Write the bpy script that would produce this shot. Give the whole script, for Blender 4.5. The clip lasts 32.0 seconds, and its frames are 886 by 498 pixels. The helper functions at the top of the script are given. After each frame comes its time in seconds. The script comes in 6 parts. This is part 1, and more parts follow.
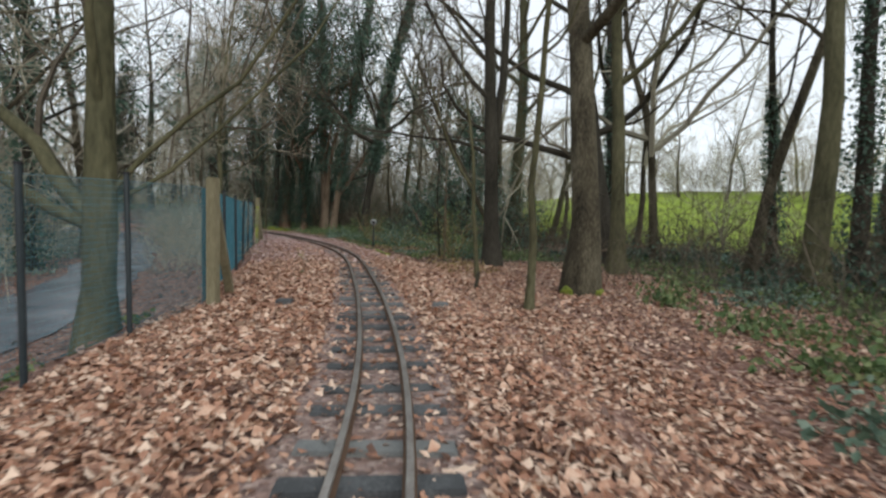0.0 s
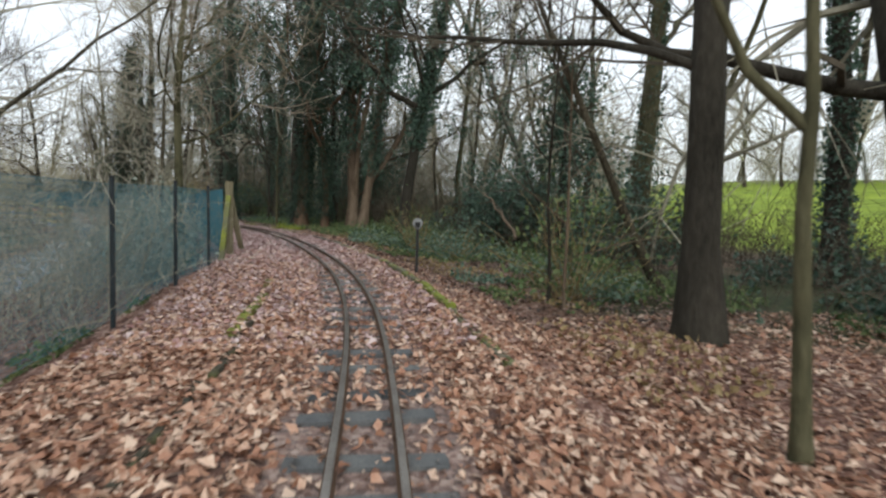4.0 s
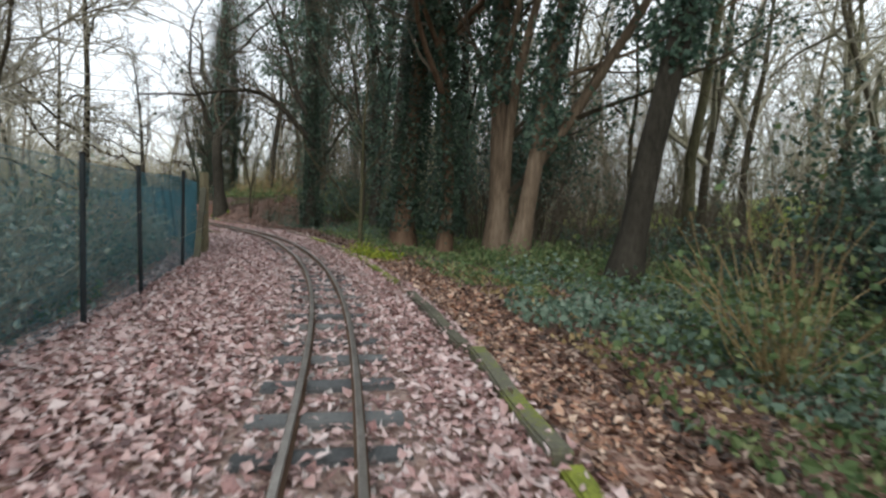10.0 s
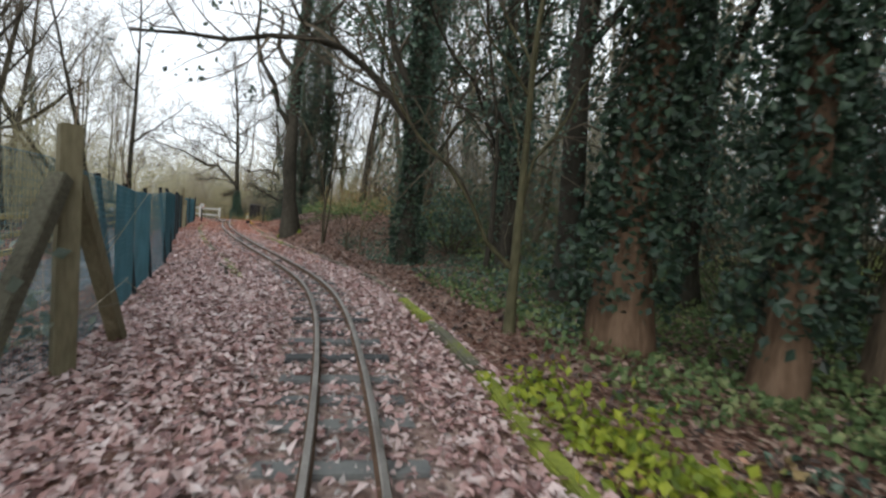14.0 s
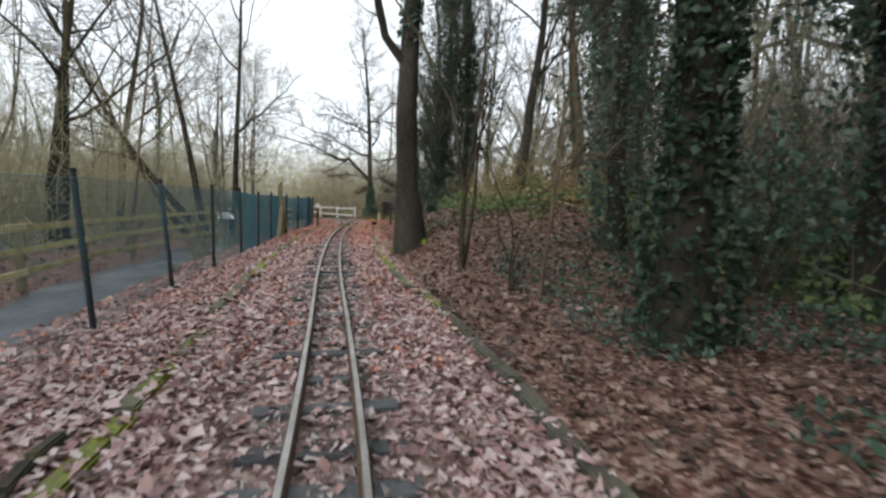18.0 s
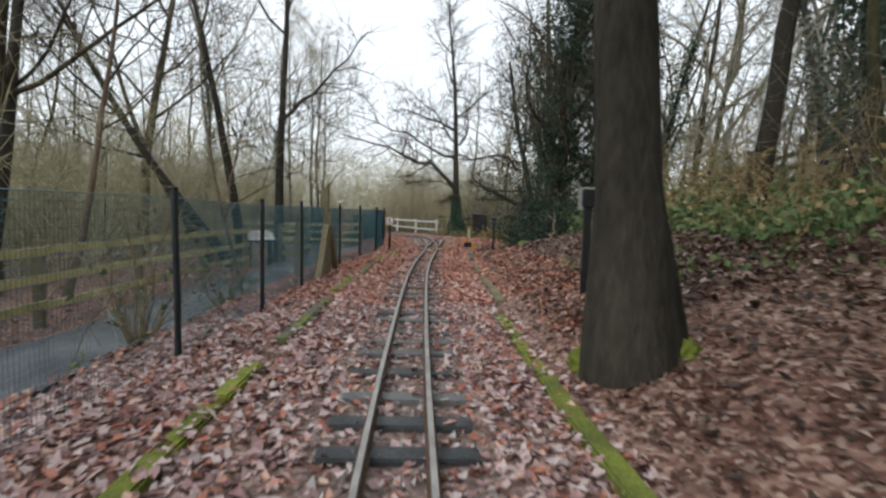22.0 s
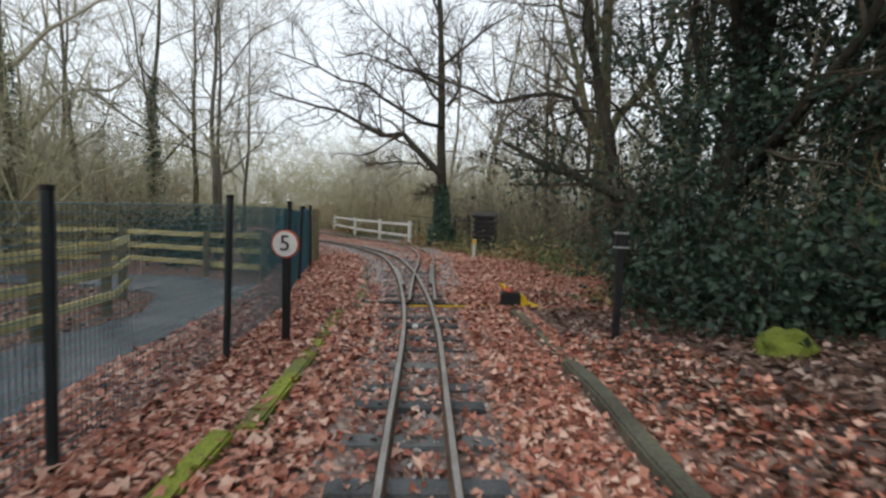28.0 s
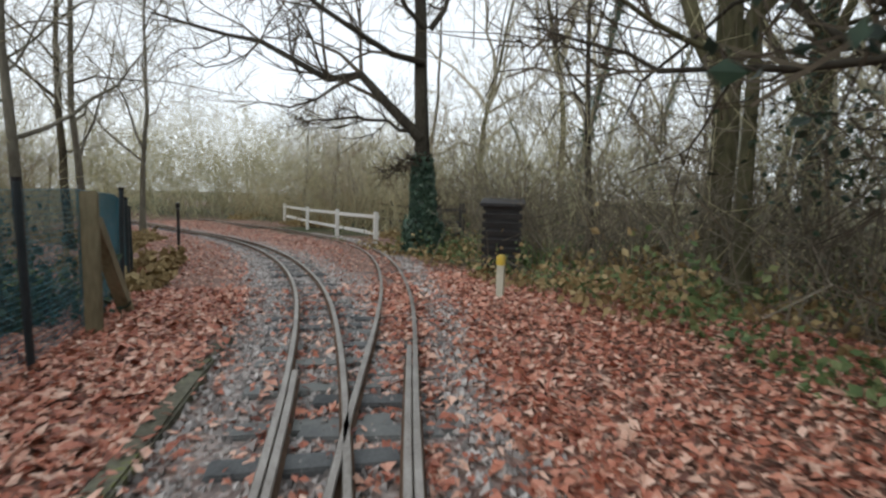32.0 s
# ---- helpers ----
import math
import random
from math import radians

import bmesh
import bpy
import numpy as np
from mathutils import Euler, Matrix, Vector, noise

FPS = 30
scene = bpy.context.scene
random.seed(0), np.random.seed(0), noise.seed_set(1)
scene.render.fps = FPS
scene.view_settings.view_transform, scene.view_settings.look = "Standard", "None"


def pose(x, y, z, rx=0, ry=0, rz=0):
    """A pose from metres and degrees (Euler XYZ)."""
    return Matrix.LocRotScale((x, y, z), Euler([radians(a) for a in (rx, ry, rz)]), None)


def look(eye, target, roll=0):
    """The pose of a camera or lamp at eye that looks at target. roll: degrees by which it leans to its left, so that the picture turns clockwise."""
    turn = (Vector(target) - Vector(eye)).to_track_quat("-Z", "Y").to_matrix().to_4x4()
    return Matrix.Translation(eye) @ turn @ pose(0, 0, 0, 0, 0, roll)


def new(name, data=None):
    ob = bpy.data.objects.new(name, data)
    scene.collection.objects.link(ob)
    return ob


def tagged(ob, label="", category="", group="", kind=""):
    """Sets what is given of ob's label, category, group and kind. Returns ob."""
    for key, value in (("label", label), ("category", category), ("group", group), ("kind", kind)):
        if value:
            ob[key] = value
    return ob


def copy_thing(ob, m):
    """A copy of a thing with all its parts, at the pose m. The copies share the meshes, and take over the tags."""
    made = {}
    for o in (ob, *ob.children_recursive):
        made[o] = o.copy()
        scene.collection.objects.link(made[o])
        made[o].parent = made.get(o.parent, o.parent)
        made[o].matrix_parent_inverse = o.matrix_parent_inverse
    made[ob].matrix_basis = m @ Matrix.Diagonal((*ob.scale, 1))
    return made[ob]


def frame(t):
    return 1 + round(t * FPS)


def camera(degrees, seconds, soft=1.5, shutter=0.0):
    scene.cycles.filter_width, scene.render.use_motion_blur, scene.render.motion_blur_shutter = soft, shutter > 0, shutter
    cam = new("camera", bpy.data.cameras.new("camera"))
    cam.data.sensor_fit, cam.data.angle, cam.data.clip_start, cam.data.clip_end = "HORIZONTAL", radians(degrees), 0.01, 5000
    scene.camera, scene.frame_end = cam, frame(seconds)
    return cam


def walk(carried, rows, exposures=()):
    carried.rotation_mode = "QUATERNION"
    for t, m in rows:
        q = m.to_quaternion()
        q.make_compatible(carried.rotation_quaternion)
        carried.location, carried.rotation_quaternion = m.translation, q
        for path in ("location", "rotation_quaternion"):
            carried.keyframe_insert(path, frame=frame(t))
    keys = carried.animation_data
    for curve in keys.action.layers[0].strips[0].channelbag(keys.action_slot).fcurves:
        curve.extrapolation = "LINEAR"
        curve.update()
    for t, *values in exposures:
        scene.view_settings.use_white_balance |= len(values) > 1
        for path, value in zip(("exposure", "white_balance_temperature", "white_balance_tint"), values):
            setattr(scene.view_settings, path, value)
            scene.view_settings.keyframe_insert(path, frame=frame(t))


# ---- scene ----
cam = camera(82.3, 32.0, soft=2.5, shutter=0.38)
PATH = [
    (0, (3.079, -0.848, 0.885), (2.724, 1.116, 0.751), 1.6),
    (0.5, (2.863, -0.086, 0.891), (2.492, 1.874, 0.754), 2.1),
    (1, (2.651, 0.677, 0.897), (2.276, 2.636, 0.752), 2.0),
    (1.5, (2.444, 1.422, 0.91), (2.064, 3.379, 0.755), 0.9),
    (2, (2.209, 2.186, 0.931), (1.795, 4.136, 0.773), 0.5),
    (2.5, (1.953, 2.934, 0.937), (1.499, 4.875, 0.783), 0.5),
    (3, (1.651, 3.672, 0.93), (1.172, 5.608, 0.778), 0.8),
    (3.5, (1.33, 4.422, 0.955), (0.839, 6.354, 0.785), 1.4),
    (5.5, (0.264, 7.397, 0.972), (-0.323, 9.301, 0.794), 2.0),
    (6, (-0.077, 8.134, 0.957), (-0.706, 10.024, 0.775), 1.5),
    (6.5, (-0.452, 8.851, 0.951), (-1.138, 10.721, 0.766), 1.6),
    (7, (-0.843, 9.551, 0.941), (-1.583, 11.402, 0.776), 2.0),
    (7.5, (-1.249, 10.235, 0.942), (-2.029, 12.071, 0.795), 3.1),
    (8, (-1.666, 10.907, 0.934), (-2.475, 12.73, 0.778), 2.9),
    (8.5, (-2.047, 11.542, 0.916), (-2.883, 13.351, 0.745), 3.7),
    (9, (-2.45, 12.187, 0.898), (-3.319, 13.978, 0.709), 3.8),
    (9.5, (-2.913, 12.844, 0.894), (-3.818, 14.617, 0.701), 3.3),
    (10, (-3.328, 13.468, 0.879), (-4.275, 15.221, 0.701), 2.5),
    (10.5, (-3.827, 14.097, 0.895), (-4.819, 15.826, 0.733), 1.4),
    (11, (-4.358, 14.73, 0.914), (-5.407, 16.426, 0.761), 1.6),
    (11.5, (-4.877, 15.333, 0.905), (-5.975, 16.998, 0.756), 2.7),
    (12, (-5.402, 15.983, 0.858), (-6.523, 17.633, 0.718), 3.3),
    (12.5, (-5.909, 16.536, 0.852), (-7.058, 18.168, 0.716), 3.8),
    (13, (-6.436, 17.06, 0.863), (-7.627, 18.661, 0.732), 4.3),
    (13.5, (-6.985, 17.578, 0.881), (-8.217, 19.148, 0.758), 4.7),
    (14, (-7.506, 18.075, 0.886), (-8.777, 19.615, 0.768), 4.5),
    (14.5, (-8.103, 18.626, 0.923), (-9.414, 20.132, 0.798), 4.6),
    (16.5, (-10.487, 20.758, 0.943), (-11.971, 22.089, 0.773), 2.7),
    (17, (-11.111, 21.155, 0.92), (-12.642, 22.429, 0.742), 2.0),
    (17.5, (-11.756, 21.503, 0.898), (-13.352, 22.697, 0.722), 2.9),
    (18, (-12.398, 21.84, 0.884), (-14.043, 22.963, 0.702), 1.8),
    (18.5, (-13.062, 22.129, 0.888), (-14.746, 23.195, 0.72), 2.7),
    (19, (-13.709, 22.401, 0.91), (-15.432, 23.404, 0.756), 2.5),
    (19.5, (-14.324, 22.658, 0.909), (-16.073, 23.618, 0.756), 2.2),
    (20, (-14.964, 22.903, 0.903), (-16.73, 23.829, 0.744), 2.0),
    (20.5, (-15.617, 23.164, 0.901), (-17.395, 24.066, 0.74), 2.0),
    (21, (-16.247, 23.428, 0.917), (-18.028, 24.325, 0.764), 1.5),
    (21.5, (-16.873, 23.675, 0.913), (-18.659, 24.561, 0.76), 1.0),
    (22, (-17.532, 23.912, 0.921), (-19.33, 24.775, 0.771), 1.6),
    (22.5, (-18.205, 24.161, 0.946), (-20.005, 25.022, 0.803), 1.6),
    (23, (-18.894, 24.464, 0.942), (-20.684, 25.344, 0.794), 0.7),
    (23.5, (-19.563, 24.756, 0.932), (-21.343, 25.654, 0.779), -0.0),
    (24, (-20.211, 25.036, 0.938), (-21.985, 25.945, 0.786), -0.5),
    (24.5, (-20.84, 25.316, 0.949), (-22.612, 26.232, 0.8), -0.8),
    (25, (-21.48, 25.57, 0.962), (-23.246, 26.496, 0.811), -0.2),
    (25.5, (-22.122, 25.838, 0.955), (-23.883, 26.776, 0.81), 0.2),
    (26, (-22.731, 26.101, 0.945), (-24.488, 27.046, 0.804), -0.2),
    (26.5, (-23.32, 26.356, 0.94), (-25.077, 27.301, 0.794), -0.3),
    (28.5, (-25.728, 27.39, 0.933), (-27.453, 28.391, 0.777), 2.7),
    (29, (-26.338, 27.719, 0.934), (-28.043, 28.754, 0.786), 2.1),
    (29.5, (-26.94, 28.071, 0.932), (-28.626, 29.136, 0.782), 1.4),
    (30, (-27.541, 28.378, 0.924), (-29.218, 29.455, 0.76), 1.9),
    (30.5, (-28.165, 28.718, 0.908), (-29.842, 29.793, 0.729), 1.8),
    (31, (-28.768, 29.044, 0.905), (-30.447, 30.116, 0.72), 2.0),
    (31.5, (-29.38, 29.374, 0.887), (-31.058, 30.444, 0.696), 1.7),
    (32, (-30.001, 29.708, 0.876), (-31.681, 30.772, 0.673), 1.5),
]
walk(cam, [(t, look(eye, target, roll)) for t, eye, target, roll in PATH], [(0, 0.02), (3, 0.14), (6, 0.31), (12, 0.43), (18, 0.4), (22, 0.2), (28, 0.08), (32, 0.16)])

# ---- world, light, exposure ----
world = bpy.data.worlds.new("overcast")
scene.world = world
world.use_nodes = True
wn = world.node_tree.nodes
wl = world.node_tree.links
sky = wn.new("ShaderNodeTexSky")
sky.sky_type = "NISHITA"
sky.sun_disc = False
SUN_EL, SUN_ROT = radians(24), radians(150)
sky.sun_elevation, sky.sun_rotation = SUN_EL, SUN_ROT
veil = wn.new("ShaderNodeMixRGB")
veil.inputs[0].default_value = 0.88
veil.inputs[2].default_value = (8.6, 9.2, 9.7, 1)
wl.new(sky.outputs[0], veil.inputs[1])
wl.new(veil.outputs[0], wn["Background"].inputs[0])
wn["Background"].inputs[1].default_value = 0.12
sun = new("sun", bpy.data.lights.new("sun", "SUN"))
sun.data.energy, sun.data.angle, sun.data.color = 1.5, radians(40), (1.0, 0.98, 0.95)
sun.matrix_world = look((0, 0, 60), Vector((0, 0, 60)) + Vector((-math.sin(SUN_ROT) * math.cos(SUN_EL), -math.cos(SUN_ROT) * math.cos(SUN_EL), -math.sin(SUN_EL))))

# ---- materials ----
def mat(name, stops, rough=0.8, metal=0.0, scale=8.0, bump=0.3, detail=6.0, fine=None, spec=0.3, random_by=None, stretch=(1, 1, 1), attr=None, spread=0.25, thin=0.0, relief=0.02):
    """A surface from two scales of noise over a ramp of colours; random_by shifts it from piece to piece."""
    m = bpy.data.materials.new(name)
    m.use_nodes = True
    n, l = m.node_tree.nodes, m.node_tree.links
    b = n["Principled BSDF"]
    b.inputs["Roughness"].default_value, b.inputs["Metallic"].default_value = rough, metal
    b.inputs["Specular IOR Level"].default_value = spec
    tc = n.new("ShaderNodeTexCoord")
    mp = n.new("ShaderNodeMapping")
    mp.inputs["Scale"].default_value = stretch
    l.new(tc.outputs["Object"], mp.inputs[0])
    a = n.new("ShaderNodeTexNoise")
    a.inputs["Scale"].default_value, a.inputs["Detail"].default_value = scale, detail
    l.new(mp.outputs[0], a.inputs["Vector"])
    c = n.new("ShaderNodeTexNoise")
    c.inputs["Scale"].default_value, c.inputs["Detail"].default_value = fine or scale * 9, 3.0
    l.new(mp.outputs[0], c.inputs["Vector"])
    mix = n.new("ShaderNodeMix")
    mix.data_type = "FLOAT"
    mix.inputs[0].default_value = 0.4
    l.new(a.outputs[0], mix.inputs[2])
    l.new(c.outputs[0], mix.inputs[3])
    value = mix.outputs[0]
    if random_by:
        if random_by == "object":
            r = n.new("ShaderNodeObjectInfo").outputs["Random"]
        else:
            r = n.new("ShaderNodeNewGeometry").outputs["Random Per Island"]
        mr = n.new("ShaderNodeMath")
        mr.operation = "MULTIPLY_ADD"
        mr.inputs[1].default_value, mr.inputs[2].default_value = spread * 2, -spread
        l.new(r, mr.inputs[0])
        ad = n.new("ShaderNodeMath")
        ad.operation = "ADD"
        l.new(value, ad.inputs[0])
        l.new(mr.outputs[0], ad.inputs[1])
        value = ad.outputs[0]
    ramp = n.new("ShaderNodeValToRGB")
    while len(ramp.color_ramp.elements) < len(stops):
        ramp.color_ramp.elements.new(0.5)
    for e, (p, col) in zip(ramp.color_ramp.elements, stops):
        e.position, e.color = p, (*col, 1)
    l.new(value, ramp.inputs[0])
    l.new(ramp.outputs[0], b.inputs["Base Color"])
    if bump:
        bm_ = n.new("ShaderNodeBump")
        bm_.inputs["Strength"].default_value, bm_.inputs["Distance"].default_value = bump, relief
        l.new(mix.outputs[0], bm_.inputs["Height"])
        l.new(bm_.outputs[0], b.inputs["Normal"])
    if thin:
        t = n.new("ShaderNodeBsdfTranslucent")
        l.new(ramp.outputs[0], t.inputs[0])
        ms = n.new("ShaderNodeMixShader")
        ms.inputs[0].default_value = thin
        l.new(b.outputs[0], ms.inputs[1])
        l.new(t.outputs[0], ms.inputs[2])
        l.new(ms.outputs[0], n["Material Output"].inputs[0])
    return m

M = {}
M["bark"] = mat("bark", [(0.36, (0.022, 0.019, 0.014)), (0.5, (0.070, 0.060, 0.040)), (0.64, (0.14, 0.125, 0.088))], 0.92, scale=3.2, fine=38, bump=1.0, relief=0.07, stretch=(1, 1, 0.35), spec=0.15)
M["bark_green"] = mat("bark_green", [(0.3, (0.035, 0.035, 0.020)), (0.5, (0.090, 0.085, 0.048)), (0.7, (0.15, 0.14, 0.085))], 0.92, scale=2.4, fine=20, bump=1.0, relief=0.06, stretch=(1, 1, 0.35), spec=0.15)
M["bark_pale"] = mat("bark_pale", [(0.3, (0.060, 0.044, 0.031)), (0.5, (0.155, 0.115, 0.080)), (0.7, (0.26, 0.20, 0.145))], 0.9, scale=2.6, fine=22, bump=1.0, relief=0.06, stretch=(1, 1, 0.2), spec=0.15)
M["bark_dark"] = mat("bark_dark", [(0.3, (0.019, 0.017, 0.013)), (0.55, (0.050, 0.045, 0.035)), (0.75, (0.092, 0.084, 0.066))], 0.92, scale=2.2, fine=22, bump=1.0, relief=0.06, stretch=(1, 1, 0.35), spec=0.15)
M["bark_red"] = mat("bark_red", [(0.3, (0.045, 0.024, 0.014)), (0.5, (0.115, 0.074, 0.048)), (0.7, (0.20, 0.135, 0.092))], 0.92, scale=2.6, fine=22, bump=1.0, relief=0.06, stretch=(1, 1, 0.25), spec=0.15)
# Grey bark of the far trees, paled to take in some distance haze.
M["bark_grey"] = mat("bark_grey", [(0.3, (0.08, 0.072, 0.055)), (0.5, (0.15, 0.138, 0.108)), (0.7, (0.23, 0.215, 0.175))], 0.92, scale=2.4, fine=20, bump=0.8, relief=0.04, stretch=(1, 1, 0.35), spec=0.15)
M["twig"] = mat("twig", [(0.3, (0.06, 0.05, 0.038)), (0.7, (0.125, 0.105, 0.078))], 0.9, scale=3, bump=0, random_by="island", spec=0.1)
# Distant twigs: the haze of distance is mixed into this pale base colour.
M["twig_hazed"] = mat("twig_hazed", [(0.25, (0.23, 0.215, 0.165)), (0.75, (0.45, 0.42, 0.33))], 0.95, scale=2, bump=0, random_by="island", spec=0.05)
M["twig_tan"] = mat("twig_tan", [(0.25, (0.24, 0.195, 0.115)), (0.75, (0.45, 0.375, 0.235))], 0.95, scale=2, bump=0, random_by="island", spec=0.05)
M["ivy"] = mat("ivy", [(0.2, (0.028, 0.058, 0.043)), (0.5, (0.062, 0.118, 0.084)), (0.8, (0.125, 0.20, 0.135))], 0.42, scale=2.5, bump=0, random_by="island", spec=0.5, thin=0.25)
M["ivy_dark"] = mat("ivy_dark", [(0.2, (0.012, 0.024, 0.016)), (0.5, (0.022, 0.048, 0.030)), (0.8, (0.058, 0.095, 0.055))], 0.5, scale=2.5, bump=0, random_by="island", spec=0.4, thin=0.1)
M["twig_brown"] = mat("twig_brown", [(0.25, (0.20, 0.168, 0.125)), (0.75, (0.40, 0.345, 0.265))], 0.95, scale=2, bump=0, random_by="island", spec=0.05)
M["twig_stem"] = mat("twig_stem", [(0.25, (0.10, 0.088, 0.066)), (0.75, (0.22, 0.195, 0.15))], 0.95, scale=2, bump=0, random_by="island", spec=0.05)
# Olive stems, lightened past their own colour to carry distance haze.
M["twig_olive_hazed"] = mat("twig_olive_hazed", [(0.25, (0.26, 0.245, 0.15)), (0.75, (0.50, 0.465, 0.30))], 0.95, scale=2, bump=0, random_by="island", spec=0.05)
M["bramble"] = mat("bramble", [(0.2, (0.050, 0.088, 0.032)), (0.5, (0.118, 0.180, 0.070)), (0.8, (0.25, 0.275, 0.125))], 0.6, scale=2, bump=0, random_by="island", spec=0.3, thin=0.2)
M["bramble_blue"] = mat("bramble_blue", [(0.2, (0.058, 0.10, 0.068)), (0.5, (0.125, 0.20, 0.14)), (0.8, (0.25, 0.32, 0.245))], 0.55, scale=2, bump=0, random_by="island", spec=0.4, thin=0.2)
# Pale grey-green leaves, greyed further with the haze behind the mesh fence.
M["bramble_pale_haze"] = mat("bramble_pale_haze", [(0.2, (0.13, 0.17, 0.135)), (0.5, (0.24, 0.30, 0.245)), (0.8, (0.40, 0.46, 0.39))], 0.5, scale=2, bump=0, random_by="island", spec=0.5, thin=0.2)
M["yellow_leaf"] = mat("yellow_leaf", [(0.2, (0.10, 0.15, 0.02)), (0.5, (0.24, 0.30, 0.03)), (0.8, (0.40, 0.42, 0.05))], 0.55, scale=2, bump=0, random_by="island", spec=0.4, thin=0.2)
for key, stops in (("leaf_dead", [(0.03, (0.10, 0.055, 0.052)), (0.28, (0.36, 0.20, 0.185)), (0.55, (0.52, 0.36, 0.335)), (0.92, (0.63, 0.52, 0.50))]),
                   ("leaf_tan", [(0.06, (0.10, 0.045, 0.026)), (0.32, (0.31, 0.145, 0.085)), (0.58, (0.46, 0.255, 0.165)), (0.90, (0.66, 0.49, 0.37))]),
                   # Damp brown leaves, taken darker to include the shade under the ivy trees.
                   ("leaf_damp_shaded", [(0.05, (0.018, 0.012, 0.009)), (0.34, (0.078, 0.040, 0.027)), (0.62, (0.17, 0.092, 0.064)), (0.93, (0.37, 0.27, 0.22))]),
                   ("leaf_red", [(0.05, (0.13, 0.036, 0.020)), (0.32, (0.41, 0.128, 0.074)), (0.60, (0.55, 0.235, 0.155)), (0.92, (0.71, 0.47, 0.36))])):
    M[key] = mat(key, stops, 0.45, scale=5, bump=0.15, random_by="island", spec=0.5, spread=0.46)
M["straw"] = mat("straw", [(0.2, (0.16, 0.11, 0.05)), (0.6, (0.32, 0.24, 0.12)), (0.9, (0.45, 0.36, 0.2))], 0.85, scale=4, bump=0, random_by="island", spec=0.2)
M["rail"] = mat("rail", [(0.3, (0.19, 0.165, 0.145)), (0.55, (0.36, 0.33, 0.30)), (0.8, (0.52, 0.49, 0.455))], 0.34, 0.7, scale=5, fine=60, bump=0.15, spec=0.5)
M["rail_web"] = mat("rail_web", [(0.3, (0.07, 0.042, 0.028)), (0.7, (0.16, 0.10, 0.065))], 0.85, 0.2, scale=9, bump=0.3)
M["sleeper"] = mat("sleeper", [(0.3, (0.055, 0.058, 0.060)), (0.5, (0.115, 0.120, 0.122)), (0.75, (0.19, 0.195, 0.185))], 0.75, scale=6, fine=70, bump=0.4, random_by="object", spread=0.2)
M["wood"] = mat("wood", [(0.3, (0.11, 0.095, 0.055)), (0.5, (0.21, 0.185, 0.115)), (0.75, (0.32, 0.29, 0.19))], 0.85, scale=3, fine=40, bump=0.5, stretch=(1, 1, 0.25))
M["wood_rail"] = mat("wood_rail", [(0.3, (0.30, 0.25, 0.10)), (0.5, (0.53, 0.46, 0.21)), (0.75, (0.66, 0.59, 0.32))], 0.8, scale=3, fine=30, bump=0.4, random_by="object", spread=0.12)
M["moss_wood"] = mat("moss_wood", [(0.32, (0.075, 0.068, 0.05)), (0.52, (0.15, 0.145, 0.105)), (0.60, (0.17, 0.19, 0.045)), (0.75, (0.32, 0.35, 0.05))], 0.9, scale=2.2, fine=45, bump=0.7, random_by="object", spread=0.13)
M["moss_beam"] = mat("moss_beam", [(0.30, (0.07, 0.075, 0.035)), (0.42, (0.13, 0.15, 0.035)), (0.58, (0.25, 0.285, 0.045)), (0.75, (0.37, 0.39, 0.075))], 0.95, scale=3.0, fine=70, bump=0.9, random_by="object", spread=0.06)
M["timber_pale"] = mat("timber_pale", [(0.32, (0.13, 0.115, 0.07)), (0.52, (0.27, 0.235, 0.14)), (0.72, (0.38, 0.34, 0.21))], 0.85, scale=2.5, fine=50, bump=0.5, random_by="object", spread=0.1)
M["peg"] = mat("peg", [(0.32, (0.028, 0.024, 0.018)), (0.55, (0.07, 0.062, 0.042)), (0.75, (0.12, 0.13, 0.04))], 0.9, scale=3, fine=45, bump=0.6, random_by="object", spread=0.15)
M["moss"] = mat("moss", [(0.3, (0.06, 0.085, 0.012)), (0.7, (0.22, 0.25, 0.04))], 0.95, scale=12, fine=120, bump=1.0)
M["post_dark"] = mat("post_dark", [(0.3, (0.012, 0.018, 0.022)), (0.7, (0.030, 0.042, 0.048))], 0.5, scale=6, bump=0.1, spec=0.4)
M["wire"] = mat("wire", [(0.3, (0.028, 0.105, 0.135)), (0.7, (0.06, 0.19, 0.24))], 0.5, scale=4, bump=0, spec=0.4)
M["black"] = mat("black", [(0.3, (0.008, 0.008, 0.009)), (0.7, (0.025, 0.025, 0.026))], 0.55, scale=8, bump=0.1)
M["grey_plate"] = mat("grey_plate", [(0.3, (0.20, 0.21, 0.21)), (0.7, (0.34, 0.35, 0.34))], 0.5, scale=5, bump=0.1)
M["white"] = mat("white", [(0.3, (0.60, 0.60, 0.57)), (0.7, (0.80, 0.80, 0.77))], 0.55, scale=5, bump=0.1)
M["cream"] = mat("cream", [(0.3, (0.42, 0.41, 0.33)), (0.7, (0.62, 0.60, 0.50))], 0.7, scale=5, bump=0.2)
M["red"] = mat("red", [(0.3, (0.42, 0.07, 0.04)), (0.7, (0.60, 0.11, 0.06))], 0.5, scale=5, bump=0)
M["yellow"] = mat("yellow", [(0.3, (0.55, 0.33, 0.02)), (0.7, (0.75, 0.50, 0.03))], 0.5, scale=9, bump=0.1)
M["cap"] = mat("cap", [(0.35, (0.50, 0.46, 0.20)), (0.6, (0.60, 0.42, 0.05))], 0.7, scale=14, bump=0.2)
